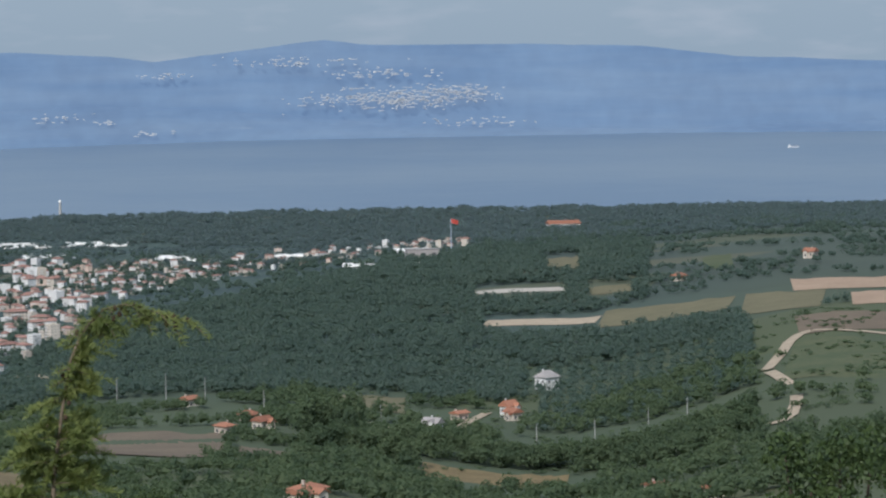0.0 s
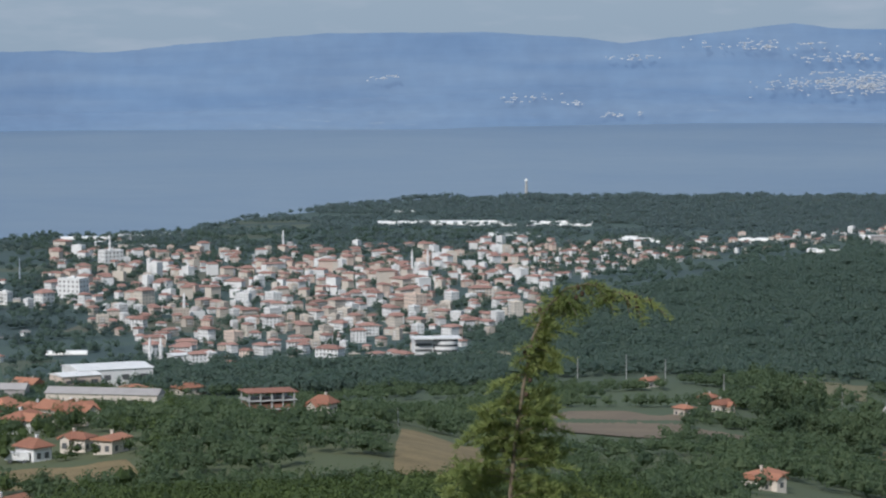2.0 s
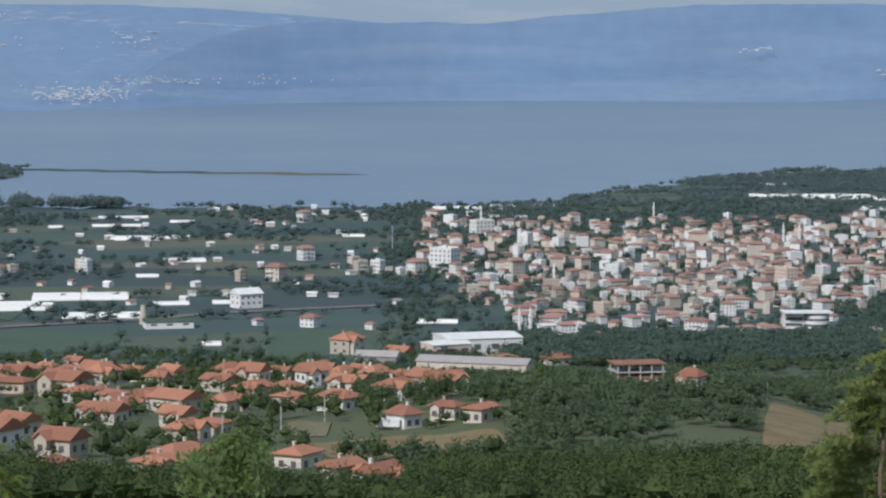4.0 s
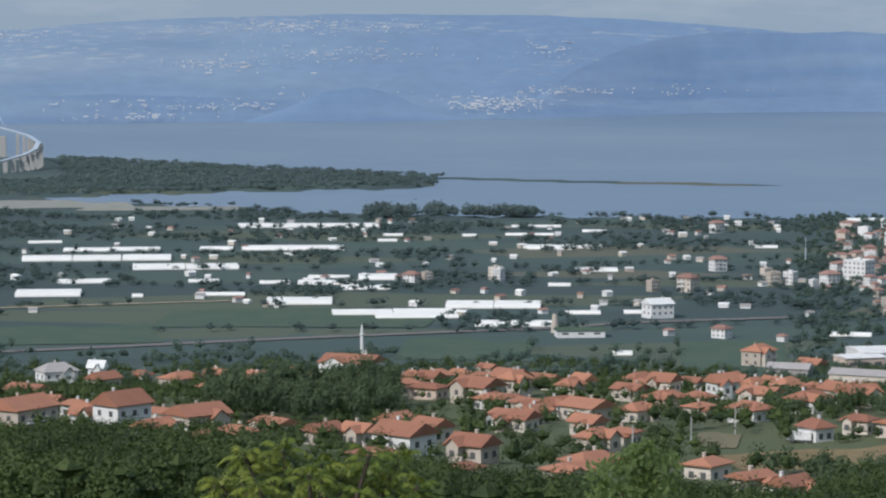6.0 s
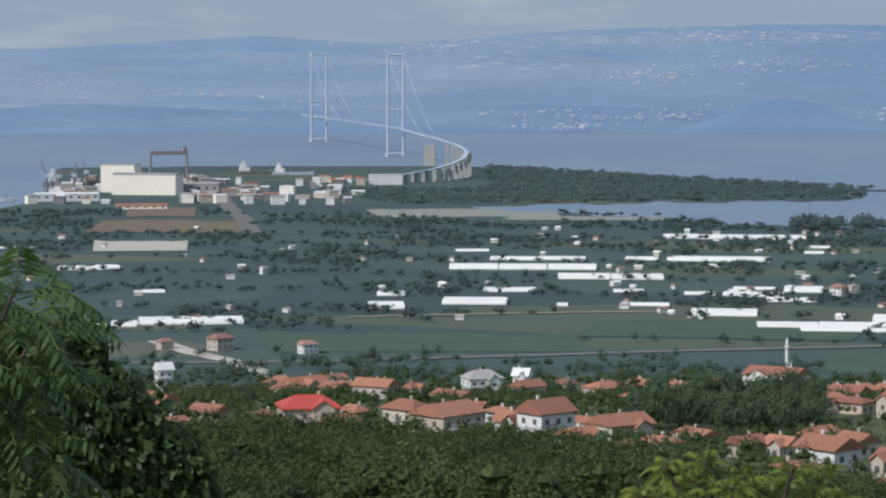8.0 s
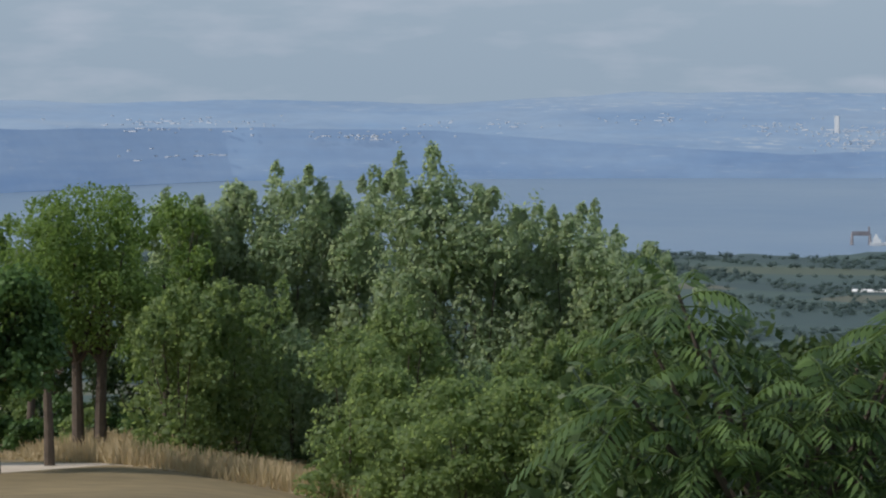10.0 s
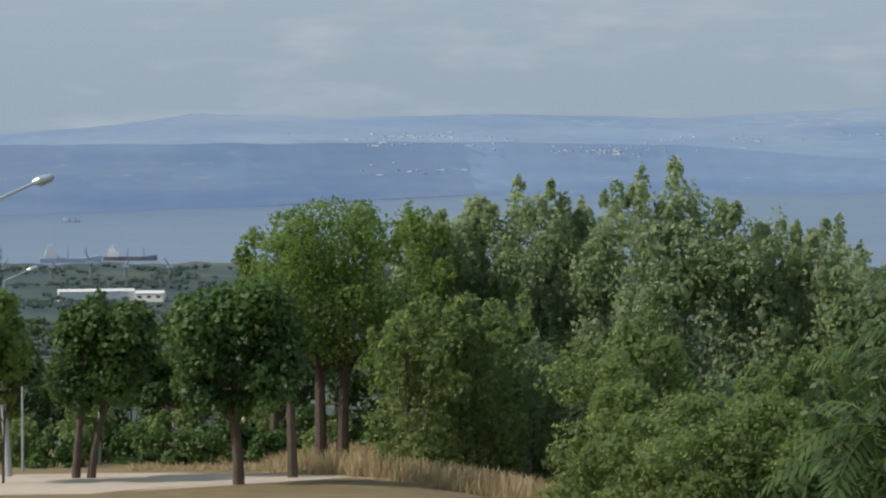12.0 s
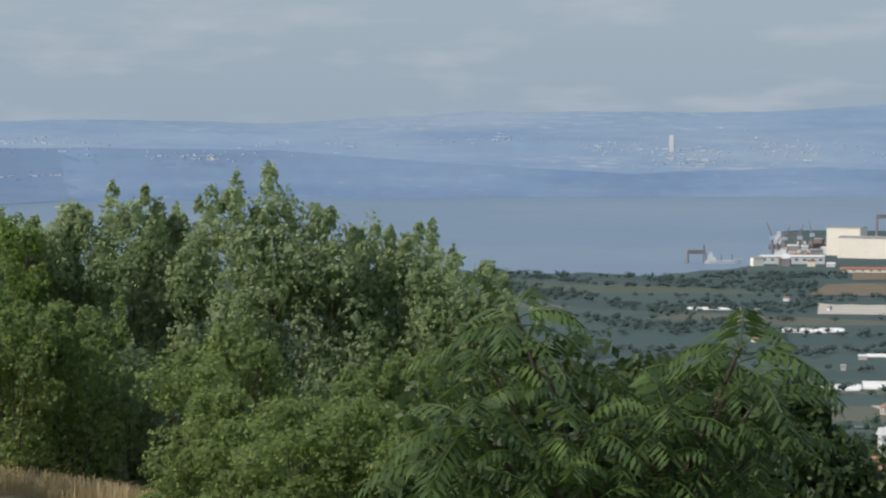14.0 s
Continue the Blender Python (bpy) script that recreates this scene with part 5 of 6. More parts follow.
ship(-5.7, 2780, 46, M["rust"], "white and rust ship beside the yard quay", 1.0, 8)
ship(-5.0, 2760, 42, M["steel"], "grey ship with white superstructure at the quay", 1.0, -10)
ship(-11.0, 2320, 30, M["wall_white"], "white vessel moored at the quay", 0.5, 5)
ship(-9.5, 2570, 52, M["rust"], "dark hull under construction among cranes", 1.0, 2)
ship(-32.6, 2280, 50, M["steel"], "grey ship at the harbour edge", 0.0, 3)
ship(-31.4, 2300, 44, M["rust"], "rust-coloured ship at the harbour edge", 0.0, -6)
ship(-34.6, 3020, 34, M["steel"], "long low cargo ship out in the bay", 0.0, 0)
ship(-32.6, 3060, 20, M["steel"], "small cargo ship out in the bay", 0.0, 0)
ship(39.5, 4300, 17, M["wall_white"], "white ferry far out on the bay", 0.0, 0)


def yard_clutter():
    """Small halls, containers and tanks round the yard."""
    rnd = random.Random(12)
    for k in range(130):
        az = rnd.uniform(-10.8, -3.6)
        d = rnd.uniform(2230, 2640)
        if shore(az, d) < 0.9 or (-8.8 < az < -7.2 and d < 2440):
            continue
        w, h = rnd.uniform(4, 13), rnd.uniform(2.5, 7)
        root = empty("yard_building", facing(az, d, rnd.uniform(-20, 20)), "small weathered industrial building in the shipyard", "building", "yard buildings")
        bm = bmesh.new()
        box(bm, -w / 2, w / 2, -4, 4, -1, h)
        part("wall", bm, M[rnd.choice(("wall", "wall_white", "wall_white", "roof_grey", "shed_cream", "rust"))], root)
        bm = bmesh.new()
        hip_roof(bm, w, 8, h, 0.9, 0.3, 1.0)
        part("roof", bm, M[rnd.choice(("roof_grey", "wall_white", "roof"))], root)


yard_clutter()


def farm_sheds():
    """Small white sheds and huts scattered over the plain."""
    rnd = random.Random(31)
    made = 0
    while made < 150:
        az, d = rnd.uniform(-11.5, 16.5), math.sqrt(rnd.uniform(1250 ** 2, 1940 ** 2))
        if shore(az, d) < 0.95 or rnd.random() > 0.35 + 0.65 * min(1, max(0, (az + 2) / 14)):
            continue
        made += 1
        w, h = rnd.uniform(1.8, 5), rnd.uniform(1.2, 2.4)
        root = empty("farm_shed", facing(az, d, rnd.uniform(-50, 50)), "small pale farm shed among fields and hedges", "shed", "farm sheds")
        bm = bmesh.new()
        box(bm, -w / 2, w / 2, -1.8, 1.8, -0.6, h)
        part("wall", bm, M[rnd.choice(("wall", "wall_white", "wall_white"))], root)
        bm = bmesh.new()
        hip_roof(bm, w, 3.6, h, 0.8, 0.25, 1.0)
        part("roof", bm, M[rnd.choice(("roof_town", "wall_white", "roof_grey", "plastic"))], root)


farm_sheds()


# ---- towns on the far shore ----
def hill_distance(a, v):
    """How far out a line of sight v below eye level meets the far slopes."""
    f = float(np.interp(a, SHORE_AZ, SHORE_D))
    for foot, crest, top, up in HILL_LAYERS:
        c = f + crest if crest < 1000 else crest
        zc = level(float(np.interp(a, *top)), c)
        for k in range(41):
            w = k / 40
            d = (f + foot) * (1 - w) + c * w
            z = zc * w ** 0.8 if a > up else -1e3
            if z >= level(v, d) and k:
                return d - 16
    return 4800.0


def far_town():
    """Clusters of tiny pale buildings on the far hills, one piece of scenery."""
    rnd = random.Random(3)
    bm = bmesh.new()
    clusters = ((31.4, 50, 2.0, 11, 230), (32.6, 38, 0.9, 8, 70), (31.0, 6, 1.4, 6, 40), (29.4, -16, 1.8, 6, 40), (26.7, 5, 0.6, 3, 12), (33.0, 92, 1.0, 5, 26), (25.6, 86, 0.3, 4, 8), (26.4, 104, 0.7, 3, 12), (21.6, 40, 0.5, 3, 8), (24.5, 75, 1.0, 6, 14),
                (7.9, 118, 1.1, 8, 110), (9.2, 96, 1.3, 5, 40), (5.0, 105, 1.5, 10, 30), (4.6, 30, 2.6, 12, 80), (2.2, 48, 1.4, 7, 50), (4.0, -18, 3.0, 8, 120), (9.0, 22, 0.9, 9, 24), (1.5, 120, 2.2, 8, 50), (11.5, 95, 1.5, 7, 16),
                (-2.0, -4, 1.2, 7, 30), (-10.6, 68, 2.6, 12, 110), (-11.8, 88, 1.0, 12, 40), (-7.0, 80, 1.5, 7, 24), (-4.8, 95, 1.0, 6, 12), (-13.3, 66, 0.8, 6, 18), (-15.5, 52, 1.6, 6, 26), (-21.5, 80, 1.4, 6, 30), (-25.3, 60, 2.4, 9, 50), (-19.5, 60, 1.5, 6, 24), (-25.6, 115, 0.8, 6, 10), (0.5, 140, 1.4, 4, 30))
    for az, v, wide, tall, count in clusters:
        for k in range(int(count * 1.6)):
            a = az + rnd.gauss(0, 0.45) * wide
            vv = v + rnd.gauss(0, 0.8) * tall
            d = hill_distance(a, vv)
            z = 127 - d * vv / 4950
            s = rnd.uniform(0.5, 1.7) if rnd.random() < 0.85 else rnd.uniform(2.5, 7.0)
            x, y = d * math.sin(radians(a)), d * math.cos(radians(a))
            box(bm, x - s, x + s, y - 3, y + 3, z - 0.6, z + rnd.uniform(0.4, 1.3))
    # taller blocks in a row on the hill
    for k in range(14):
        a = -28.2 + k * 0.17 + rnd.uniform(-0.05, 0.05)
        d = 4880
        z = 127 - d * 52 / 4950
        x, y = d * math.sin(radians(a)), d * math.cos(radians(a))
        box(bm, x - 3, x + 3, y - 3, y + 3, z, z + rnd.uniform(8, 16))
    for a, d, z, h in ((-12.05, 4400, 62, 26), (-4.2, 4900, 126, 12)):
        x, y = d * math.sin(radians(a)), d * math.cos(radians(a))
        box(bm, x - 3.5, x + 3.5, y - 3, y + 3, z, z + h)
    ob = part("far_towns", bm, M["far_white_hazed"])
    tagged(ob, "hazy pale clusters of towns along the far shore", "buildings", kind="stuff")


far_town()

# ---- woods and hedges ----
def on_hill(az, d):
    v = 4950 * 127 / d
    edge = np.interp(az, [24.5, 26, 27.5, 30, 33], [1230, 1330, 1430, 1560, 1700])
    open_land = np.zeros(len(az), bool)
    for a0, a1, d0, d1, k in FIELDS + FIELDS_b:
        open_land |= (az > a0 - 0.05) & (az < a1 + 0.05) & (d > d0 - 30) & (d < d1 + 14)
    return (d < edge) & ~open_land


def off_fields(az, d):
    free = np.ones(len(az), bool)
    for a0, a1, d0, d1, k in FIELDS + FIELDS_b:
        free &= ~((az > a0 - 0.05) & (az < a1 + 0.05) & (d > d0 - 5) & (d < d1 + 6))
    # open ground round the sandy tracks
    return free & ~((az > 38.7) & (d > 770) & (d < 1100) & (np.sin(az * 40 + d * 0.11) < 0.93))


def thin(cut, size, seed):
    return lambda az, d: (blotch(az, d, size, seed) > cut) & off_fields(az, d)


a, d = scatter(15000, 23.5, 38.6, 1010, 1700, lambda a, d: on_hill(a, d) & ((a < 36.5) | (d < 1190)) & ((d > 1120) | (a > 35.5) | (a < 34)) & ~((a > 34.2) & (a < 38) & (d < 1120)))
woodland("hill_wood", a, d, 4.6, 2.9, 30, 0.6, M["wood_far_hazed"], "dense dark green wood on the hillside above the town")
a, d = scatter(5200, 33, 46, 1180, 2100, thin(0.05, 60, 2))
woodland("hedges", a, d, 3.6, 2.6, 34, 0.66, M["wood_far_hazed"], "scattered dark hedges and copses on the ridge")
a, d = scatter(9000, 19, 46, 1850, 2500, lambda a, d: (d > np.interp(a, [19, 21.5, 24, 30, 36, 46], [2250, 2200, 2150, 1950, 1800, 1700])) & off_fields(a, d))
woodland("coast_wood", a, d, 3.6, 5.0, 20, 1.1, M["wood_coast_hazed"], "band of dark trees along the shore")
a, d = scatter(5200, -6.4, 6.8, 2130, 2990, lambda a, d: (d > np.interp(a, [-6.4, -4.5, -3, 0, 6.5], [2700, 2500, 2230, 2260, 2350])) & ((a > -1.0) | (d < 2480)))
woodland("peninsula_wood", a, d, 3.2, 5.0, 22, 1.2, M["wood_coast_hazed"], "low dark wood covering the peninsula beyond the lagoon")
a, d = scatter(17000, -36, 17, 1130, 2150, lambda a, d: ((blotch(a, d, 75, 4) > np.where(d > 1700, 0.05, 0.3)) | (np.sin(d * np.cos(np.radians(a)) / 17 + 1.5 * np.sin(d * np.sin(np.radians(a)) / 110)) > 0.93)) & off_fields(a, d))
woodland("plain_trees", a, d, 3.6, 3.4, 26, 0.72, M["wood_plain_hazed"], "dark lines of trees and orchards on the plain")
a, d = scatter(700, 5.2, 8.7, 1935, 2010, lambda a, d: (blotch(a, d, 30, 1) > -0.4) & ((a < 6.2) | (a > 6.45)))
woodland("shore_copse", a, d, 7, 4, 22, 1.2, M["wood_coast_hazed"], "clump of dark trees on the lagoon shore")
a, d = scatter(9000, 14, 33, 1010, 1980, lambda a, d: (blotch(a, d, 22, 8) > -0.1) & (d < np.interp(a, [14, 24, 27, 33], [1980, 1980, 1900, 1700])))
woodland("town_trees", a, d, 3.3, 2.2, 26, 0.8, M["wood_far_hazed"], "dark street and garden trees between the town's buildings")
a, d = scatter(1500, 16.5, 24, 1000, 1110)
woodland("town_edge_wood", a, d, 4.8, 3, 40, 0.8, M["wood_far_hazed"], "belt of dark trees below the town")
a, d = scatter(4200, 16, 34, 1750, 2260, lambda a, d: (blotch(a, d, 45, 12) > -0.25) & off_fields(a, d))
woodland("coastal_orchards", a, d, 3.4, 3.4, 20, 0.9, M["wood_coast_hazed"], "dark orchards and trees between town and shore")
# rough grass and low scrub on the open ground of the valley
a, d = scatter(2800, 30, 46, 770, 1180, lambda a, d: (blotch(a, d, 17, 21) > 0.1) & ((a < 33.3) | (a > 34) | off_fields(a, d)) & ~((a > 38.85) & (d > 800) & (d < 1085) & (np.abs(a - np.interp(d, [800, 812, 850, 874, 920, 968, 1014, 1048, 1079], [39.2, 39.3, 39.52, 39.53, 39.33, 38.92, 39.22, 39.38, 39.8])) < 0.3)))
woodland("valley_scrub", a, d, 1.1, 2.2, 26, 0.34, M["wood_mid"], "rough grass and low scrub on open ground", "scrub")
# orchards and thickets on the near slopes
a, d = scatter(5200, 13.5, 29, 400, 1000, thin(0.0, 36, 5))
woodland("slope_orchards", a, d, 3.6, 2.2, 70, 0.42, M["wood_mid"], "green orchards and thickets on the slope")
a, d = scatter(4200, 28.5, 46, 560, 1010, thin(-0.12, 42, 9))
woodland("valley_trees", a, d, 4.4, 2.6, 60, 0.6, M["wood_mid"], "trees and thickets along the valley floor")
a, d = scatter(900, 29.3, 30.5, 815, 870)
woodland("tall_clump", a[:60], d[:60], 12, 3.4, 200, 0.6, M["wood_mid"], "clump of tall dark trees on the valley floor", lobes=5)
a, d = scatter(520, 29.5, 38.5, 800, 850, thin(-0.3, 40, 14))
woodland("tree_line", a, d, 6.5, 3.6, 130, 0.5, M["wood_mid"], "line of rounded trees along the valley", lobes=4)
# olive grove in rows
rows_a, rows_d = np.meshgrid(np.arange(34.3, 38.6, 0.3), np.arange(930, 1130, 9.0))
rows_a = (rows_a + (rows_d % 18) * 0.006 + RNG.normal(0, 0.025, rows_a.shape)).ravel()
woodland("olive_grove", rows_a, rows_d.ravel() + RNG.normal(0, 0.9, rows_a.shape), 3.4, 2.9, 60, 0.55, M["wood_far_hazed"], "olive grove planted in regular rows")
rows_a, rows_d = np.meshgrid(np.arange(14.5, 19.5, 0.22), np.arange(408, 450, 5.0))
woodland("orchard_rows", (rows_a + (rows_d % 10) * 0.01).ravel(), rows_d.ravel(), 1.7, 0.8, 30, 0.35, M["wood_mid"], "young orchard in rows on dry ground")
# wood in front of the village, and its gardens
a, d = scatter(2600, -13, 3.2, 250, 500, lambda a, d: (d < np.interp(a, [-13, -8, -4, 0, 3.2], [520, 510, 480, 440, 400])) & off_fields(a, d))
woodland("near_wood", a, d, 6.4, 4.0, 330, 0.28, M["wood_near"], "dense green wood below the village", lobes=6)
a, d = scatter(4300, 3, 27, 290, 460, lambda a, d: (d < np.interp(a, [3, 6, 9, 11, 14, 17, 20, 27], [420, 395, 375, 350, 350, 400, 410, 430])) & (blotch(a, d, 25, 3) > -0.45) & off_fields(a, d))
woodland("near_wood", a, d, 4.0, 2.3, 110, 0.25, M["wood_near"], "green thickets on the slope under the village")
a, d = scatter(4200, -10.5, 17.5, 430, 1010, thin(-0.42, 30, 6))
woodland("garden_trees", a, d, 3.5, 2.0, 72, 0.28, M["wood_near"], "dark garden trees among the village houses")
a, d = scatter(420, 1.9, 5.8, 560, 650)
woodland("village_grove", a, d, 7.5, 2.2, 120, 0.42, M["wood_mid"], "dark grove of tall trees in the village", lobes=3)
a, d = scatter(1500, -10.5, 17, 880, 1120, thin(0.12, 34, 11))
woodland("village_edge_trees", a, d, 4.4, 2.6, 60, 0.55, M["wood_far_hazed"], "dark trees where the village meets the plain")

# ---- trees beside the viewpoint ----
M["leaf_round"] = leaf_material("leaf_round", (0.026, 0.06, 0.022), (0.12, 0.205, 0.055), 0.5, 0.3, 0.5)
M["leaf_locust"] = leaf_material("leaf_locust", (0.085, 0.145, 0.042), (0.205, 0.295, 0.082), 0.5, 0.55, 0.5)
M["leaf_poplar"] = leaf_material("leaf_poplar", (0.132, 0.205, 0.108), (0.40, 0.475, 0.31), 0.45, 0.62, 0.4)
M["leaf_bush"] = leaf_material("leaf_bush", (0.098, 0.155, 0.064), (0.275, 0.35, 0.145), 0.5, 0.62, 0.4)
M["leaf_dark"] = leaf_material("leaf_dark", (0.028, 0.052, 0.022), (0.10, 0.145, 0.05), 0.5, 0.3, 0.5)
M["leaf_pinnate"] = leaf_material("leaf_pinnate", (0.02, 0.045, 0.018), (0.12, 0.185, 0.055), 0.38, 0.28, 2.0)
M["leaf_sumac"] = leaf_material("leaf_sumac", (0.034, 0.074, 0.016), (0.22, 0.25, 0.04), 0.45, 0.25, 2.5)
M["needle"] = leaf_material("needle", (0.09, 0.13, 0.042), (0.26, 0.30, 0.10), 0.55, 0.4, 4.0)
M["twig"] = material("twig", (0.16, 0.128, 0.09), 0.9, 0.3, 20.0)
M["cone"] = material("cone", (0.07, 0.045, 0.03), 0.9, 0.3, 30.0)
M["dry_grass"] = leaf_material("dry_grass", (0.34, 0.26, 0.15), (0.56, 0.45, 0.29), 0.9, 0.3, 0.5)


def sight(az, v, d):
    """The point d metres out, v units (of 4950 to the distance) below eye level."""
    return spot(az, d, 127 - d * v / 4950)


def tree(name, az, d, top, bottom, width, mat, label, leaf=0.085, lobes=16, per=340, trunk=0.13, lean=0.0, stems=1, category="tree", spiky=0.0, group="", trunk_mat=None, heart_share=0.42):
    """A tree with a forked trunk and a crown of leaf clumps. top, bottom and width are metres over the ground at its foot."""
    rnd = random.Random(int(az * 313 + d * 7))
    foot = spot(az, d)
    root = empty(name, Matrix.Translation(foot), label, category, group)
    side = Vector((math.cos(radians(az)), -math.sin(radians(az)), 0))
    deep = Vector((math.sin(radians(az)), math.cos(radians(az)), 0))
    mid = (top + bottom) / 2
    centres, radii, halves = [], [], []
    lobes = int(lobes * 1.7)
    for k in range(lobes):
        u, w = rnd.uniform(-1, 1), rnd.uniform(-1, 1)
        q = rnd.uniform(-1, 1)
        m = math.sqrt(u * u + w * w * 0.5 + q * q)
        if m > 1:
            u, w, q = u / m, w / m, q / m
        r = width * rnd.uniform(0.10, 0.185)
        tallness = 1 + spiky * rnd.uniform(0.6, 1.6)
        centres.append(side * (u * (width / 2 - r) + lean * (mid + q) / 3) + deep * w * (width / 2 - r) * 0.8 + Vector((0, 0, mid + q * ((top - bottom) / 2 - r * 0.8))))
        radii.append(r * (1 - 0.3 * min(1, spiky)))
        halves.append(r * tallness)
    if spiky >= 0.4:
        # upright leading shoots that break the outline
        for k in range(9):
            u = rnd.uniform(-1, 1)
            r = rnd.uniform(0.12, 0.26)
            centres.append(side * u * width * 0.42 + deep * rnd.uniform(-0.3, 0.3) * width + Vector((0, 0, top - 0.25 - 0.9 * u * u + rnd.uniform(-0.4, 0.35))))
            radii.append(r)
            halves.append(r * rnd.uniform(1.6, 3.4))
    face = foliage(np.array([list(c) for c in centres]), radii, halves, int(per * 0.56), leaf * 0.88, 0.55, -0.1, 0.5, 0.6)
    heart = cores(np.array([list(c) for c in centres]), np.array(radii), np.array(halves), heart_share)
    face = np.concatenate([face, np.concatenate([heart, heart[:, 2:]], 1)])
    me = quads("crown", face, mat)
    shared("crown", me, root)
    for s in range(stems):
        bm = bmesh.new()
        off = side * (s - (stems - 1) / 2) * trunk * 3.5
        bend = rnd.uniform(-0.12, 0.12) + (s - (stems - 1) / 2) * 0.25
        base = [off - Vector((0, 0, 0.3)), off + side * (bend * 0.3 + lean * 0.2) + Vector((0, 0, bottom * 0.5)), off + side * (bend + lean * 0.6) + Vector((0, 0, bottom + 0.2)), off + side * (bend * 1.4 + lean) + Vector((0, 0, mid + 0.3 * (top - mid)))]
        tube(bm, base, [trunk * 1.25, trunk, trunk * 0.8, trunk * 0.3], 9)
        part("trunk", bm, trunk_mat or M["bark"], root)
        for k in range(5):
            c = centres[(k * 3 + s) % len(centres)]
            bm = bmesh.new()
            tube(bm, [base[2] - Vector((0, 0, 0.15)), base[2].lerp(c, 0.5) + Vector((0, 0, 0.15)), c], [trunk * 0.5, trunk * 0.3, 0.015], 6)
            part("limb", bm, M["bark"], root)
    return root


ROUND = "round-headed green street tree with a bare dark trunk"
tree("street_tree", -29.2, 66, 5.1, 1.45, 3.9, M["leaf_round"], ROUND, lobes=34, per=520, trunk=0.13, group="street trees", leaf=0.1)
tree("street_tree", -32.4, 70, 4.75, 1.6, 3.2, M["leaf_round"], "leaning round-headed street tree with twin dark trunks", lobes=26, per=460, trunk=0.1, lean=0.5, stems=2, group="street trees", leaf=0.1)
tree("street_tree", -34.7, 68, 5.0, 2.1, 3.4, M["leaf_locust"], "yellowing round-headed street tree by the road", lobes=22, per=460, trunk=0.11, group="street trees", leaf=0.1)
tree("street_tree", -30.7, 84, 3.8, 0.9, 2.6, M["leaf_round"], "small dark street tree behind the others", lobes=16, per=380, trunk=0.09, group="street trees", leaf=0.1)
tree("locust_tree", -27.3, 74, 7.3, 2.5, 5.2, M["leaf_locust"], "tall spreading locust tree with light green leaves", lobes=44, per=600, trunk=0.16, stems=2, spiky=0.1, leaf=0.068, heart_share=0.2)
tree("locust_tree", -28.5, 80, 7.0, 2.2, 3.0, M["leaf_locust"], "slender locust tree with light green leaves", lobes=18, per=340, trunk=0.12, spiky=0.2, leaf=0.08)
tree("locust_tree", -25.7, 82, 7.6, 1.2, 3.8, M["leaf_locust"], "bushy locust tree at the edge of a thicket", lobes=20, per=340, trunk=0.12, spiky=0.2, leaf=0.08)
tree("dark_tree", -34.7, 118, 9.5, 6.6, 4.2, M["leaf_dark"], "dark broadleaf tree rising behind the street trees", lobes=16, per=380, trunk=0.2)
for az, d, top, width in ((-25.1, 84, 6.2, 2.4), (-24.2, 85, 7.0, 2.3), (-23.1, 84, 7.6, 2.4), (-22.2, 85, 7.5, 2.5), (-21.2, 83, 8.0, 2.6), (-20.3, 82, 8.7, 2.7), (-19.3, 82, 8.1, 2.7), (-18.3, 83, 7.9, 2.7), (-17.3, 82, 7.7, 2.6), (-16.4, 81, 7.3, 2.4), (-15.6, 80, 6.9, 2.0)):
    tree("poplar", az, d, top + 1.3, -0.2, width * 1.6, M["leaf_poplar"], "young silvery-leaved poplar in a dense thicket", lobes=64, per=250, trunk=0.09, spiky=0.45, group="poplar thicket", leaf=0.1, heart_share=0.3)
for k in range(9):
    tree("poplar", -25.4 + k * 1.15, 71 + (k * 5) % 4, 4.5 + 0.7 * math.sin(k * 2.1), -0.5, 3.4, M["leaf_bush" if (k + 1) % 3 else "leaf_poplar"], "low leafy poplar sucker at the thicket's edge", lobes=30, per=260, trunk=0.06, spiky=0.4, group="poplar thicket", leaf=0.085, heart_share=0.3)
for az, d, top, width in ((-22.0, 64, 3.7, 2.9), (-19.6, 60, 3.2, 2.8), (-18.2, 60, 3.4, 2.6), (-16.8, 58, 3.2, 2.6), (-20.8, 62, 2.5, 2.4), (-15.3, 52, 2.2, 2.4), (-14.2, 50, 1.8, 2.2)):
    tree("bush", az, d, top * 1.12, -0.5, width * 1.25, M["leaf_bush"], "rounded green bush at the edge of the dry grass", lobes=22, per=330, trunk=0.05, group="bushes", category="bush", leaf=0.08, heart_share=0.3)
for k in range(17):
    az = -35.6 + k * 0.55
    tree("undergrowth", az, 77.5 + (k * 7) % 5, 1.5 + 0.4 * math.sin(k * 2.3), -0.5, 2.2, M["leaf_round" if k % 3 else "leaf_bush"], "low leafy shrub behind the street trees", lobes=10, per=300, trunk=0.04, group="undergrowth", category="bush", leaf=0.085)
for k in range(14):
    az = -36.5 + k * 0.85
    if abs(az + 29.7) > 0.5:
        tree("dark_shrub", az, 100 + (k * 5) % 7, 4.3 + 0.8 * math.sin(k * 1.9), -0.6, 3.8, M["leaf_dark"], "tall dark shrub behind the street trees", lobes=14, per=300, trunk=0.06, group="dark shrubs", category="bush", leaf=0.11)
tree("sapling", -34.0, 68, 2.9, 1.5, 1.2, M["leaf_sumac"], "small yellow-leaved sapling beside the lamp post", lobes=8, per=160, trunk=0.03, category="sapling")
tree("bare_tree", -28.1, 69, 2.9, 2.2, 0.9, M["twig"], "pollarded trunk with thin bare twigs", lobes=5, per=60, trunk=0.12, leaf=0.05)


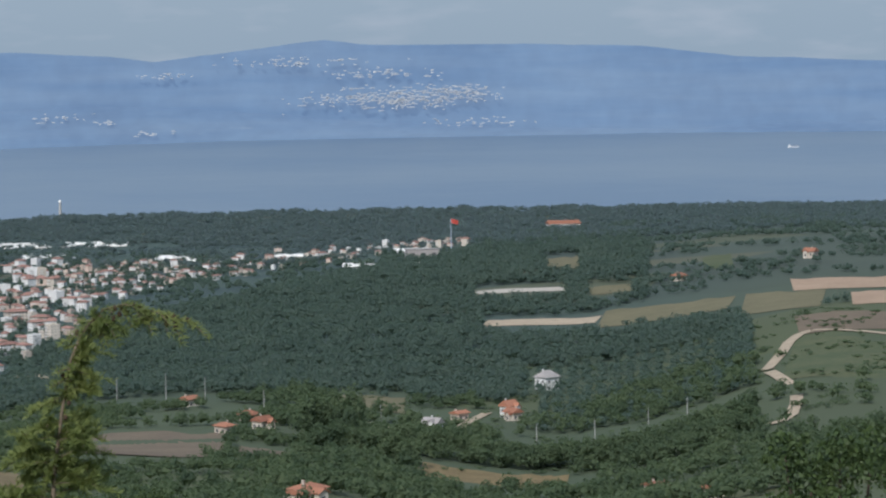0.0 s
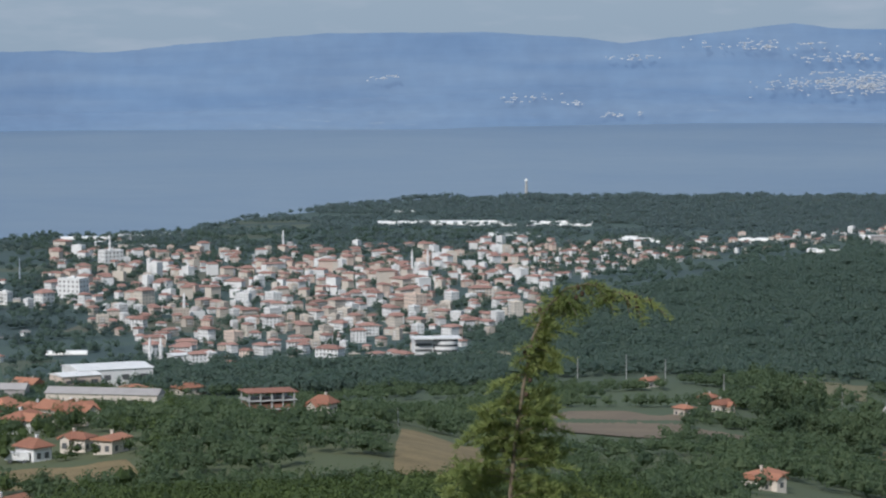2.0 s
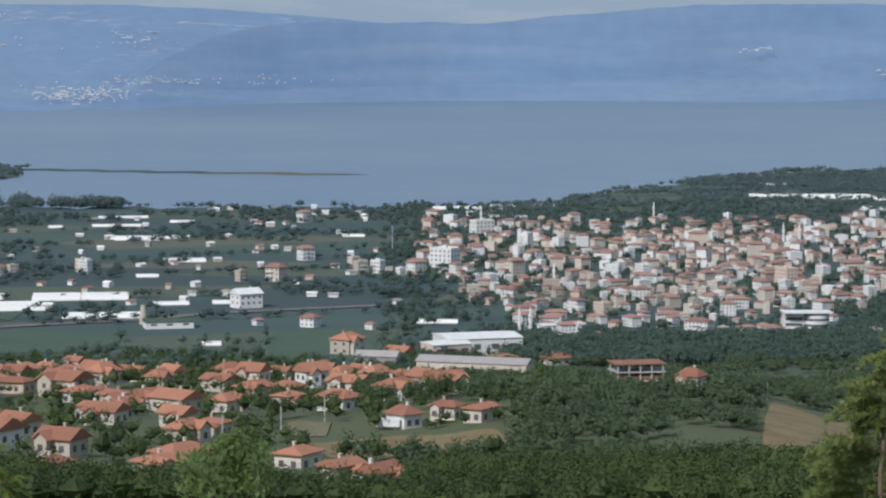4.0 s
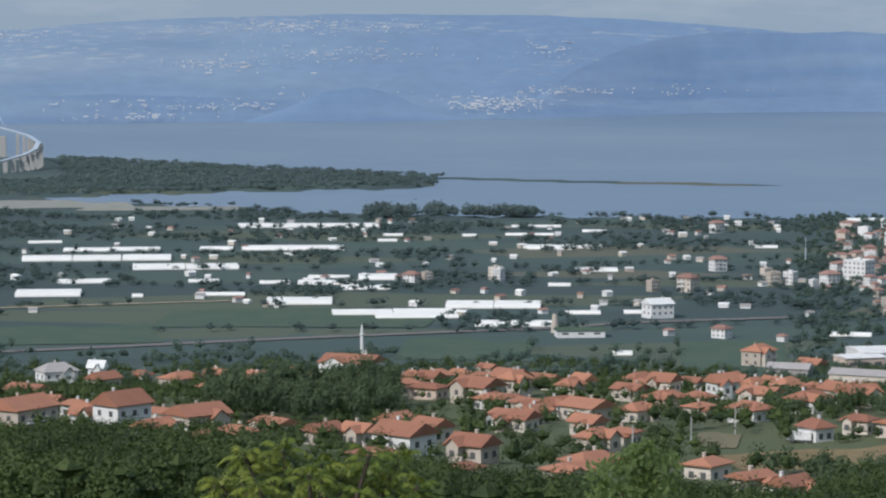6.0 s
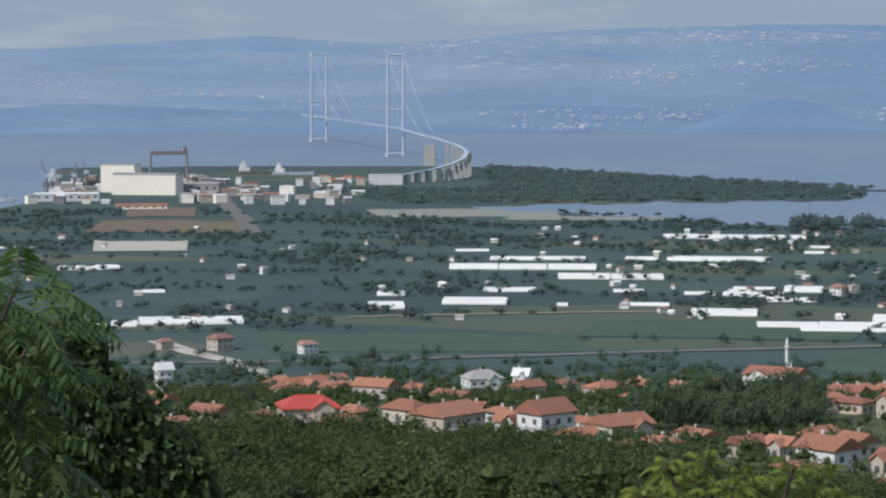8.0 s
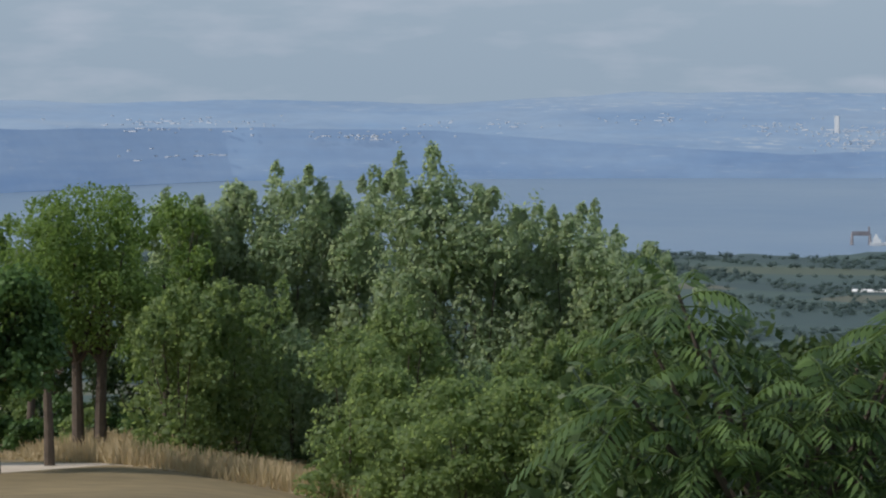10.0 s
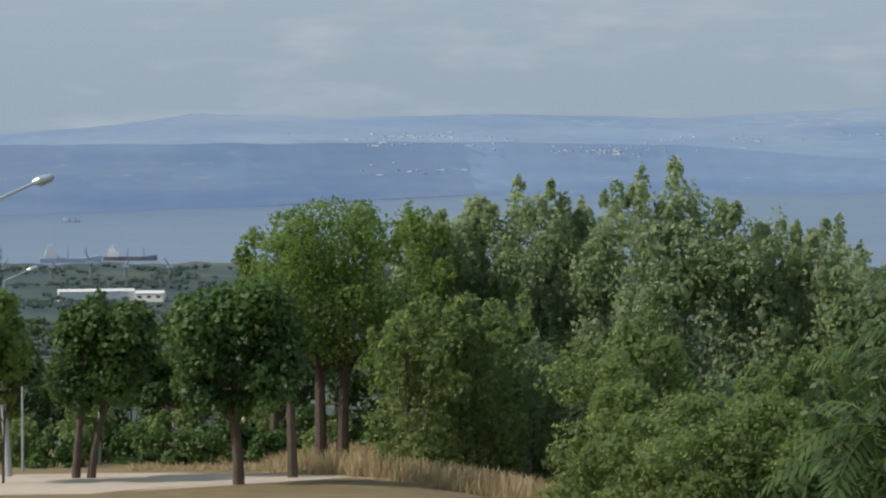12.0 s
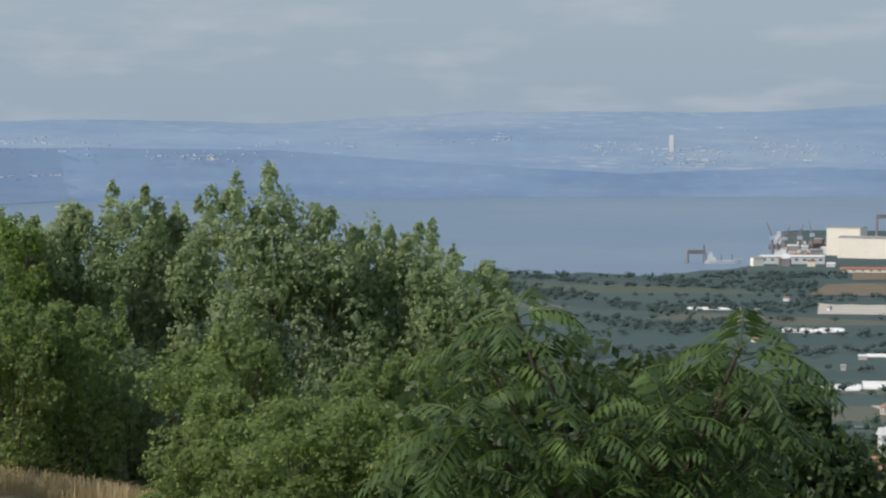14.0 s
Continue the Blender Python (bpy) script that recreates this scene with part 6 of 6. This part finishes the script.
def street_lamp(az, d, h, reach):
    root = empty("street_lamp", facing(az, d), "grey steel street lamp with a single arm", "street lamp", "street lamps")
    top = Vector((-0.55 * h / 8, 0, h))
    bm = bmesh.new()
    tube(bm, [(0, 0, -0.3), tuple(top * 0.5), tuple(top)], [0.095, 0.075, 0.05], 10)
    part("pole", bm, M["lamp_metal"], root)
    bm = bmesh.new()
    end = top + Vector((reach * 0.78, 0, 0.33 * reach))
    tube(bm, [tuple(top - Vector((0, 0, 0.03))), tuple(end)], [0.045, 0.035], 8)
    part("arm", bm, M["lamp_metal"], root)
    bm = bmesh.new()
    tip = end + Vector((reach * 0.34, 0, 0.11 * reach))
    tube(bm, [tuple(end - Vector((0.05, 0, 0))), tuple(end.lerp(tip, 0.25)), tuple(end.lerp(tip, 0.8)), tuple(tip)], [0.05, 0.13, 0.11, 0.03], 10)
    part("lamp_head", bm, M["lamp_metal"], root)
    bm = bmesh.new()
    a, b = end.lerp(tip, 0.25), end.lerp(tip, 0.85)
    tube(bm, [tuple(a - Vector((0, 0, 0.09))), tuple(b - Vector((0, 0, 0.07)))], [0.07, 0.06], 8)
    part("lens", bm, M["wall_white"], root)


street_lamp(-33.86, 72, 7.15, 1.5)
street_lamp(-33.7, 137, 9.0, 1.5)
for az, d, h in ((-32.05, 78, 2.6), (-33.6, 75, 2.4)):
    pole_thing("sign_post", az, d, h, 0.045, M["lamp_metal"], "thin grey sign post beside the road", "post")
road("dirt_road", [(-42, 68), (-36, 67.5), (-33, 67.5), (-30, 65.5), (-27.5, 62), (-24, 54)], 11.0, M["dust"], "pale dusty gravel road", 0.12)


field(-42, -19, 50, 96, "straw")


def dry_grass():
    """Tall dry grass: thin blades."""
    az, d = scatter(60000, -37, -20.5, 58, 80, lambda a, d: (d > np.interp(a, [-37, -30, -27.5, -25, -20], [74.5, 73.5, 70.5, 66, 61])) & ((a > -28.6) | (blotch(a, d, 2.5, 3) > 0.3)))
    n = len(az)
    base = np.stack([d * np.sin(np.radians(az)), d * np.cos(np.radians(az)), levels(az, d)], 1)
    h = RNG.uniform(0.25, 0.75, n) * np.interp(az, [-29, -27.5], [0.45, 1])
    lean = RNG.normal(0, 0.14, (n, 2))
    ang = RNG.uniform(0, 6.28, n)
    w = np.stack([np.cos(ang), np.sin(ang), np.zeros(n)], 1) * 0.018
    tip = base + np.concatenate([lean, h[:, None]], 1)
    tagged(new("dry_grass", quads("dry_grass", np.stack([base - w, base + w, tip + w * 0.4, tip - w * 0.4], 1), M["dry_grass"])), "tall dry straw-coloured grass", "grass", kind="stuff")


dry_grass()
house(-29.7, 122, 3.4, 3.6, M["wall"], M["roof"], 25, False, "low house with a red tile roof behind trees")


# ---- trees with feathered leaves close to the viewpoint ----
def feather_leaves(tips, trunk_foot, leaf_len, count, blade, mat, seed, droop=0.9):
    """Compound leaves round each shoot tip: leaflets in pairs on an arching stalk. Returns leaflet faces and stalk polylines."""
    rnd = random.Random(seed)
    faces, stalks = [], []
    for tip in tips:
        turn = rnd.uniform(0, 6.28)
        for k in range(count):
            ang = turn + k * 2.4
            rise = 1.05 - 1.2 * k / count + rnd.uniform(-0.35, 0.35)
            out = Vector((math.cos(ang), math.sin(ang), 0))
            length = leaf_len * rnd.uniform(0.75, 1.1)
            start = tip - Vector((0, 0, 0.02 * k * leaf_len))
            line = []
            n = 11
            for i in range(n + 1):
                u = i / n
                line.append(start + out * length * (u * math.cos(rise * 0.9) * (1 - 0.12 * u)) + Vector((0, 0, length * (math.sin(rise) * u - droop * 0.62 * u * u))))
            stalks.append(line)
            for i in range(2, n + 1):
                way = (line[i] - line[i - 1]).normalized()
                side = way.cross(Vector((0, 0, 1))).normalized()
                size = blade * (1.0 - 0.45 * abs(i / n - 0.45)) * rnd.uniform(0.85, 1.1)
                for s in (-1, 1):
                    ldir = (side * s * 0.85 + way * 0.42 + Vector((0, 0, -0.4 - 0.3 * rnd.random()))).normalized()
                    wid = ldir.cross(side.cross(way)).normalized() if abs(ldir.dot(side.cross(way))) < 0.98 else way
                    wid = (way - ldir * way.dot(ldir)).normalized()
                    p = line[i]
                    faces.append((p, p + ldir * size * 0.45 + wid * size * 0.13, p + ldir * size + Vector((0, 0, -0.06 * size)), p + ldir * size * 0.4 - wid * size * 0.12))
    return faces, stalks


def feather_tree(name, az, d, tips, leaf_len, count, blade, mat, label, seed):
    foot = spot(az, d)
    root = empty(name, Matrix.Translation(foot), label, "tree")
    pts = [sight(a, v, dd) - foot for a, v, dd in tips]
    faces, stalks = feather_leaves(pts, foot, leaf_len, count, blade, mat, seed)
    shared("leaves", quads("leaves", [[list(c) for c in f] for f in faces], mat), root)
    bm = bmesh.new()
    for line in stalks:
        tube(bm, line[::3], [blade * 0.035] * len(line[::3]), 3)
    tagged(part("stalk", bm, M["leaf_bush"], root), kind="stuff")
    crown = Vector((0, 0, min(p.z for p in pts) - 0.35))
    bm = bmesh.new()
    tube(bm, [(0, 0, -0.2), (0.03, 0.02, crown.z * 0.5), tuple(crown)], [0.06, 0.05, 0.04], 8)
    part("trunk", bm, M["bark"], root)
    for p in pts:
        bm = bmesh.new()
        tube(bm, [tuple(crown - Vector((0, 0, 0.05))), tuple(crown.lerp(p, 0.5) + Vector((0, 0, -0.06))), tuple(p)], [0.024, 0.016, 0.008], 6)
        part("branch", bm, M["bark"], root)
    return root


AILANTHUS = [(-15.2, 360, 12), (-10.6, 418, 12), (-12.9, 520, 12.3), (-11.5, 468, 12.4), (-12.1, 540, 11.8), (-16.2, 540, 11.7), (-15.7, 460, 12.2), (-13.9, 560, 11.7), (-10.9, 510, 12), (-10.2, 500, 12.4),
             (-14.7, 630, 11.6), (-12.5, 620, 11.8), (-11.1, 610, 12), (-16.1, 650, 11.8), (-13.6, 690, 11.6), (-10.2, 590, 12.3), (-10.4, 700, 12), (-15.2, 740, 11.7), (-12.0, 720, 11.8), (-14.6, 450, 12.2), (-16.8, 600, 11.9)]
feather_tree("tree_of_heaven", -13, 12.2, AILANTHUS, 0.5, 9, 0.115, M["leaf_pinnate"], "young tree with long feathered dark green leaves", 4)
SUMAC_SPOTS = random.Random(6)
SUMAC = [(2.0 + 4.6 * SUMAC_SPOTS.random(), 770 + 90 * SUMAC_SPOTS.random(), 13.6 + SUMAC_SPOTS.random()) for k in range(22)] + [(2.7, 740, 14), (3.5, 735, 14.2), (4.3, 760, 14), (5.3, 742, 14), (5.9, 752, 14.2), (3.0, 800, 13.8), (4.7, 810, 13.8), (6.3, 800, 14), (2.2, 790, 14.1), (5.5, 830, 13.7)]
feather_tree("sumac", 4.2, 14, SUMAC, 0.18, 11, 0.052, M["leaf_sumac"], "sumac bush with feathered yellow-green leaves", 9)


def shrub(name, az, d, lobes, mat, label, leaf, per, seed):
    """A shrub close by: leaf clumps at given sights (azimuth, drop, radius) on a few stems."""
    foot = spot(az, d)
    root = empty(name, Matrix.Translation(foot), label, "bush")
    cs = [sight(a, v, d) - foot for a, v, r in lobes]
    rs = [r for *_, r in lobes]
    face = foliage(np.array([list(c) for c in cs]), rs, rs, per, leaf, 0.8, 0.3)
    shared("leaves", quads("leaves", face, mat), root)
    for c in cs:
        bm = bmesh.new()
        tube(bm, [(0, 0, -0.2), tuple(c * 0.55), tuple(c)], [0.03, 0.02, 0.006], 6)
        part("stem", bm, M["bark"], root)
    return root


shrub("bush", -9.0, 17, [(-10.6, 640, 0.5), (-9.7, 590, 0.36), (-9.2, 660, 0.36), (-8.6, 690, 0.36), (-8.0, 740, 0.32), (-7.4, 790, 0.28), (-9.8, 760, 0.5), (-8.7, 800, 0.4), (-10.8, 800, 0.5), (-9.2, 560, 0.14)], M["leaf_dark"], "dark dense bush beside the feathered tree", 0.035, 1300, 3)
shrub("bush", -13.0, 13.5, [(-15.5, 640, 0.5), (-14, 600, 0.45), (-12.6, 560, 0.38), (-11.3, 600, 0.38), (-14.5, 780, 0.5), (-12.8, 760, 0.5), (-11.2, 780, 0.45), (-16.6, 760, 0.45)], M["leaf_dark"], "dark foliage under the feathered leaves", 0.04, 900, 5)
shrub("bush", 10.8, 15, [(10.9, 760, 0.13), (10.5, 800, 0.2), (11.2, 790, 0.16), (10.8, 850, 0.25)], M["leaf_bush"], "green shrub with small leaves below the viewpoint", 0.018, 640, 8)
shrub("bush", 40.4, 14, [(39.3, 690, 0.12), (39.8, 740, 0.16), (40.4, 700, 0.14), (41.0, 720, 0.2), (41.5, 690, 0.2), (40.2, 800, 0.25), (41.2, 800, 0.3), (39.6, 810, 0.2)], M["leaf_dark"], "green shrub with small leaves and reddish tips", 0.015, 620, 2)


# ---- conifer close to the viewpoint ----
def conifer():
    d = 10.0
    foot = spot(24.2, d)
    root = empty("young_conifer", Matrix.Translation(foot), "young conifer with a drooping tip, yellow-green needles and small cones", "tree")
    rnd = random.Random(21)
    path = [sight(a, v, d) - foot for a, v in ((24.24, 784), (24.33, 692), (24.5, 592), (24.7, 502), (24.97, 447), (25.37, 414), (25.84, 404), (26.3, 417), (26.76, 427), (27.2, 440))]
    bm = bmesh.new()
    tube(bm, [(0, 0, -0.2), tuple(path[0] * 0.5)] + [tuple(p) for p in path], [0.02, 0.014, 0.009, 0.0075, 0.0065, 0.0055, 0.0045, 0.004, 0.0035, 0.003, 0.002, 0.0015], 8)
    part("trunk", bm, M["twig"], root)
    needles = []
    side = Vector((math.cos(radians(24.5)), -math.sin(radians(24.5)), 0))
    deep = Vector((math.sin(radians(24.5)), math.cos(radians(24.5)), 0))

    def tuft(p, way, n, size):
        for k in range(n):
            a = rnd.uniform(0, 6.28)
            o = way.orthogonal().normalized()
            o = o * math.cos(a) + way.cross(o) * math.sin(a)
            q = (o + way * rnd.uniform(0.3, 1.4)).normalized()
            w = q.orthogonal().normalized() * 0.0021
            ln = size * rnd.uniform(0.6, 1.15)
            needles.append((p - w, p + w, p + q * ln + w * 0.4, p + q * ln - w * 0.4))

    def branch(p, way, length, thick, drop):
        line = [p + way * length * u + Vector((0, 0, -drop * length * u * u)) for u in (0, 0.25, 0.5, 0.75, 1)]
        bm = bmesh.new()
        tube(bm, [tuple(c) for c in line], [thick, thick * 0.8, thick * 0.6, thick * 0.4, thick * 0.2], 5)
        part("branch", bm, M["twig"], root)
        n = max(4, int(length / 0.011))
        for i in range(n):
            u = (i + 0.5) / n
            c = line[int(u * 4)].lerp(line[min(4, int(u * 4) + 1)], u * 4 % 1)
            tuft(c, way, 9, 0.03)
            if length > 0.09 and rnd.random() < 0.45:
                tw = (way * 0.5 + Vector((rnd.gauss(0, 0.5), rnd.gauss(0, 0.5), rnd.gauss(0.1, 0.5)))).normalized()
                ln = rnd.uniform(0.03, 0.075)
                for j in range(6):
                    tuft(c + tw * ln * j / 5 - Vector((0, 0, 0.2 * ln * (j / 5) ** 2)), tw, 9, 0.026)

    # side branches, longer towards the foot
    full = [path[0] + Vector((0, 0, -0.5)), path[0] + Vector((0, 0, -0.25))] + path
    for i in range(len(full) - 1):
        a, b = full[i], full[i + 1]
        low = i < 4
        for k in range(19 if low else (14 if i < 7 else 6)):
            p = a.lerp(b, rnd.random())
            h = (p - path[0]).z
            reach = 0.30 * max(0.3, 1 - max(0, h) / 0.62) * rnd.uniform(0.5, 1.25) if i < 7 else rnd.uniform(0.03, 0.09)
            s = rnd.choice((-1, -0.8, 1, 1, 0.7)) if low else rnd.choice((-1, 1, 1, 0.5))
            way = (side * s + deep * rnd.uniform(-0.8, 0.8) + Vector((0, 0, rnd.uniform(-0.25, 0.75) if i < 6 else rnd.uniform(-1.5, 0.1)))).normalized()
            branch(p, way, reach, 0.0035, rnd.uniform(0.1, 0.6))
    for a, b in zip(path[2:], path[3:]):
        for k in range(9):
            tuft(a.lerp(b, k / 9), (b - a).normalized(), 9, 0.022)
    shared("needles", quads("needles", [[list(c) for c in f] for f in needles], M["needle"]), root)
    for k in range(26):
        i = rnd.randrange(2, 9)
        p = path[i].lerp(path[i + 1], rnd.random()) + side * rnd.uniform(-0.025, 0.03) + Vector((0, 0, rnd.uniform(-0.045, 0.0)))
        bm = bmesh.new()
        bmesh.ops.create_icosphere(bm, subdivisions=1, radius=0.009, matrix=Matrix.Translation(p) @ Matrix.Diagonal((1, 1, 1.35, 1)))
        part("cone", bm, M["cone"], root)


conifer()
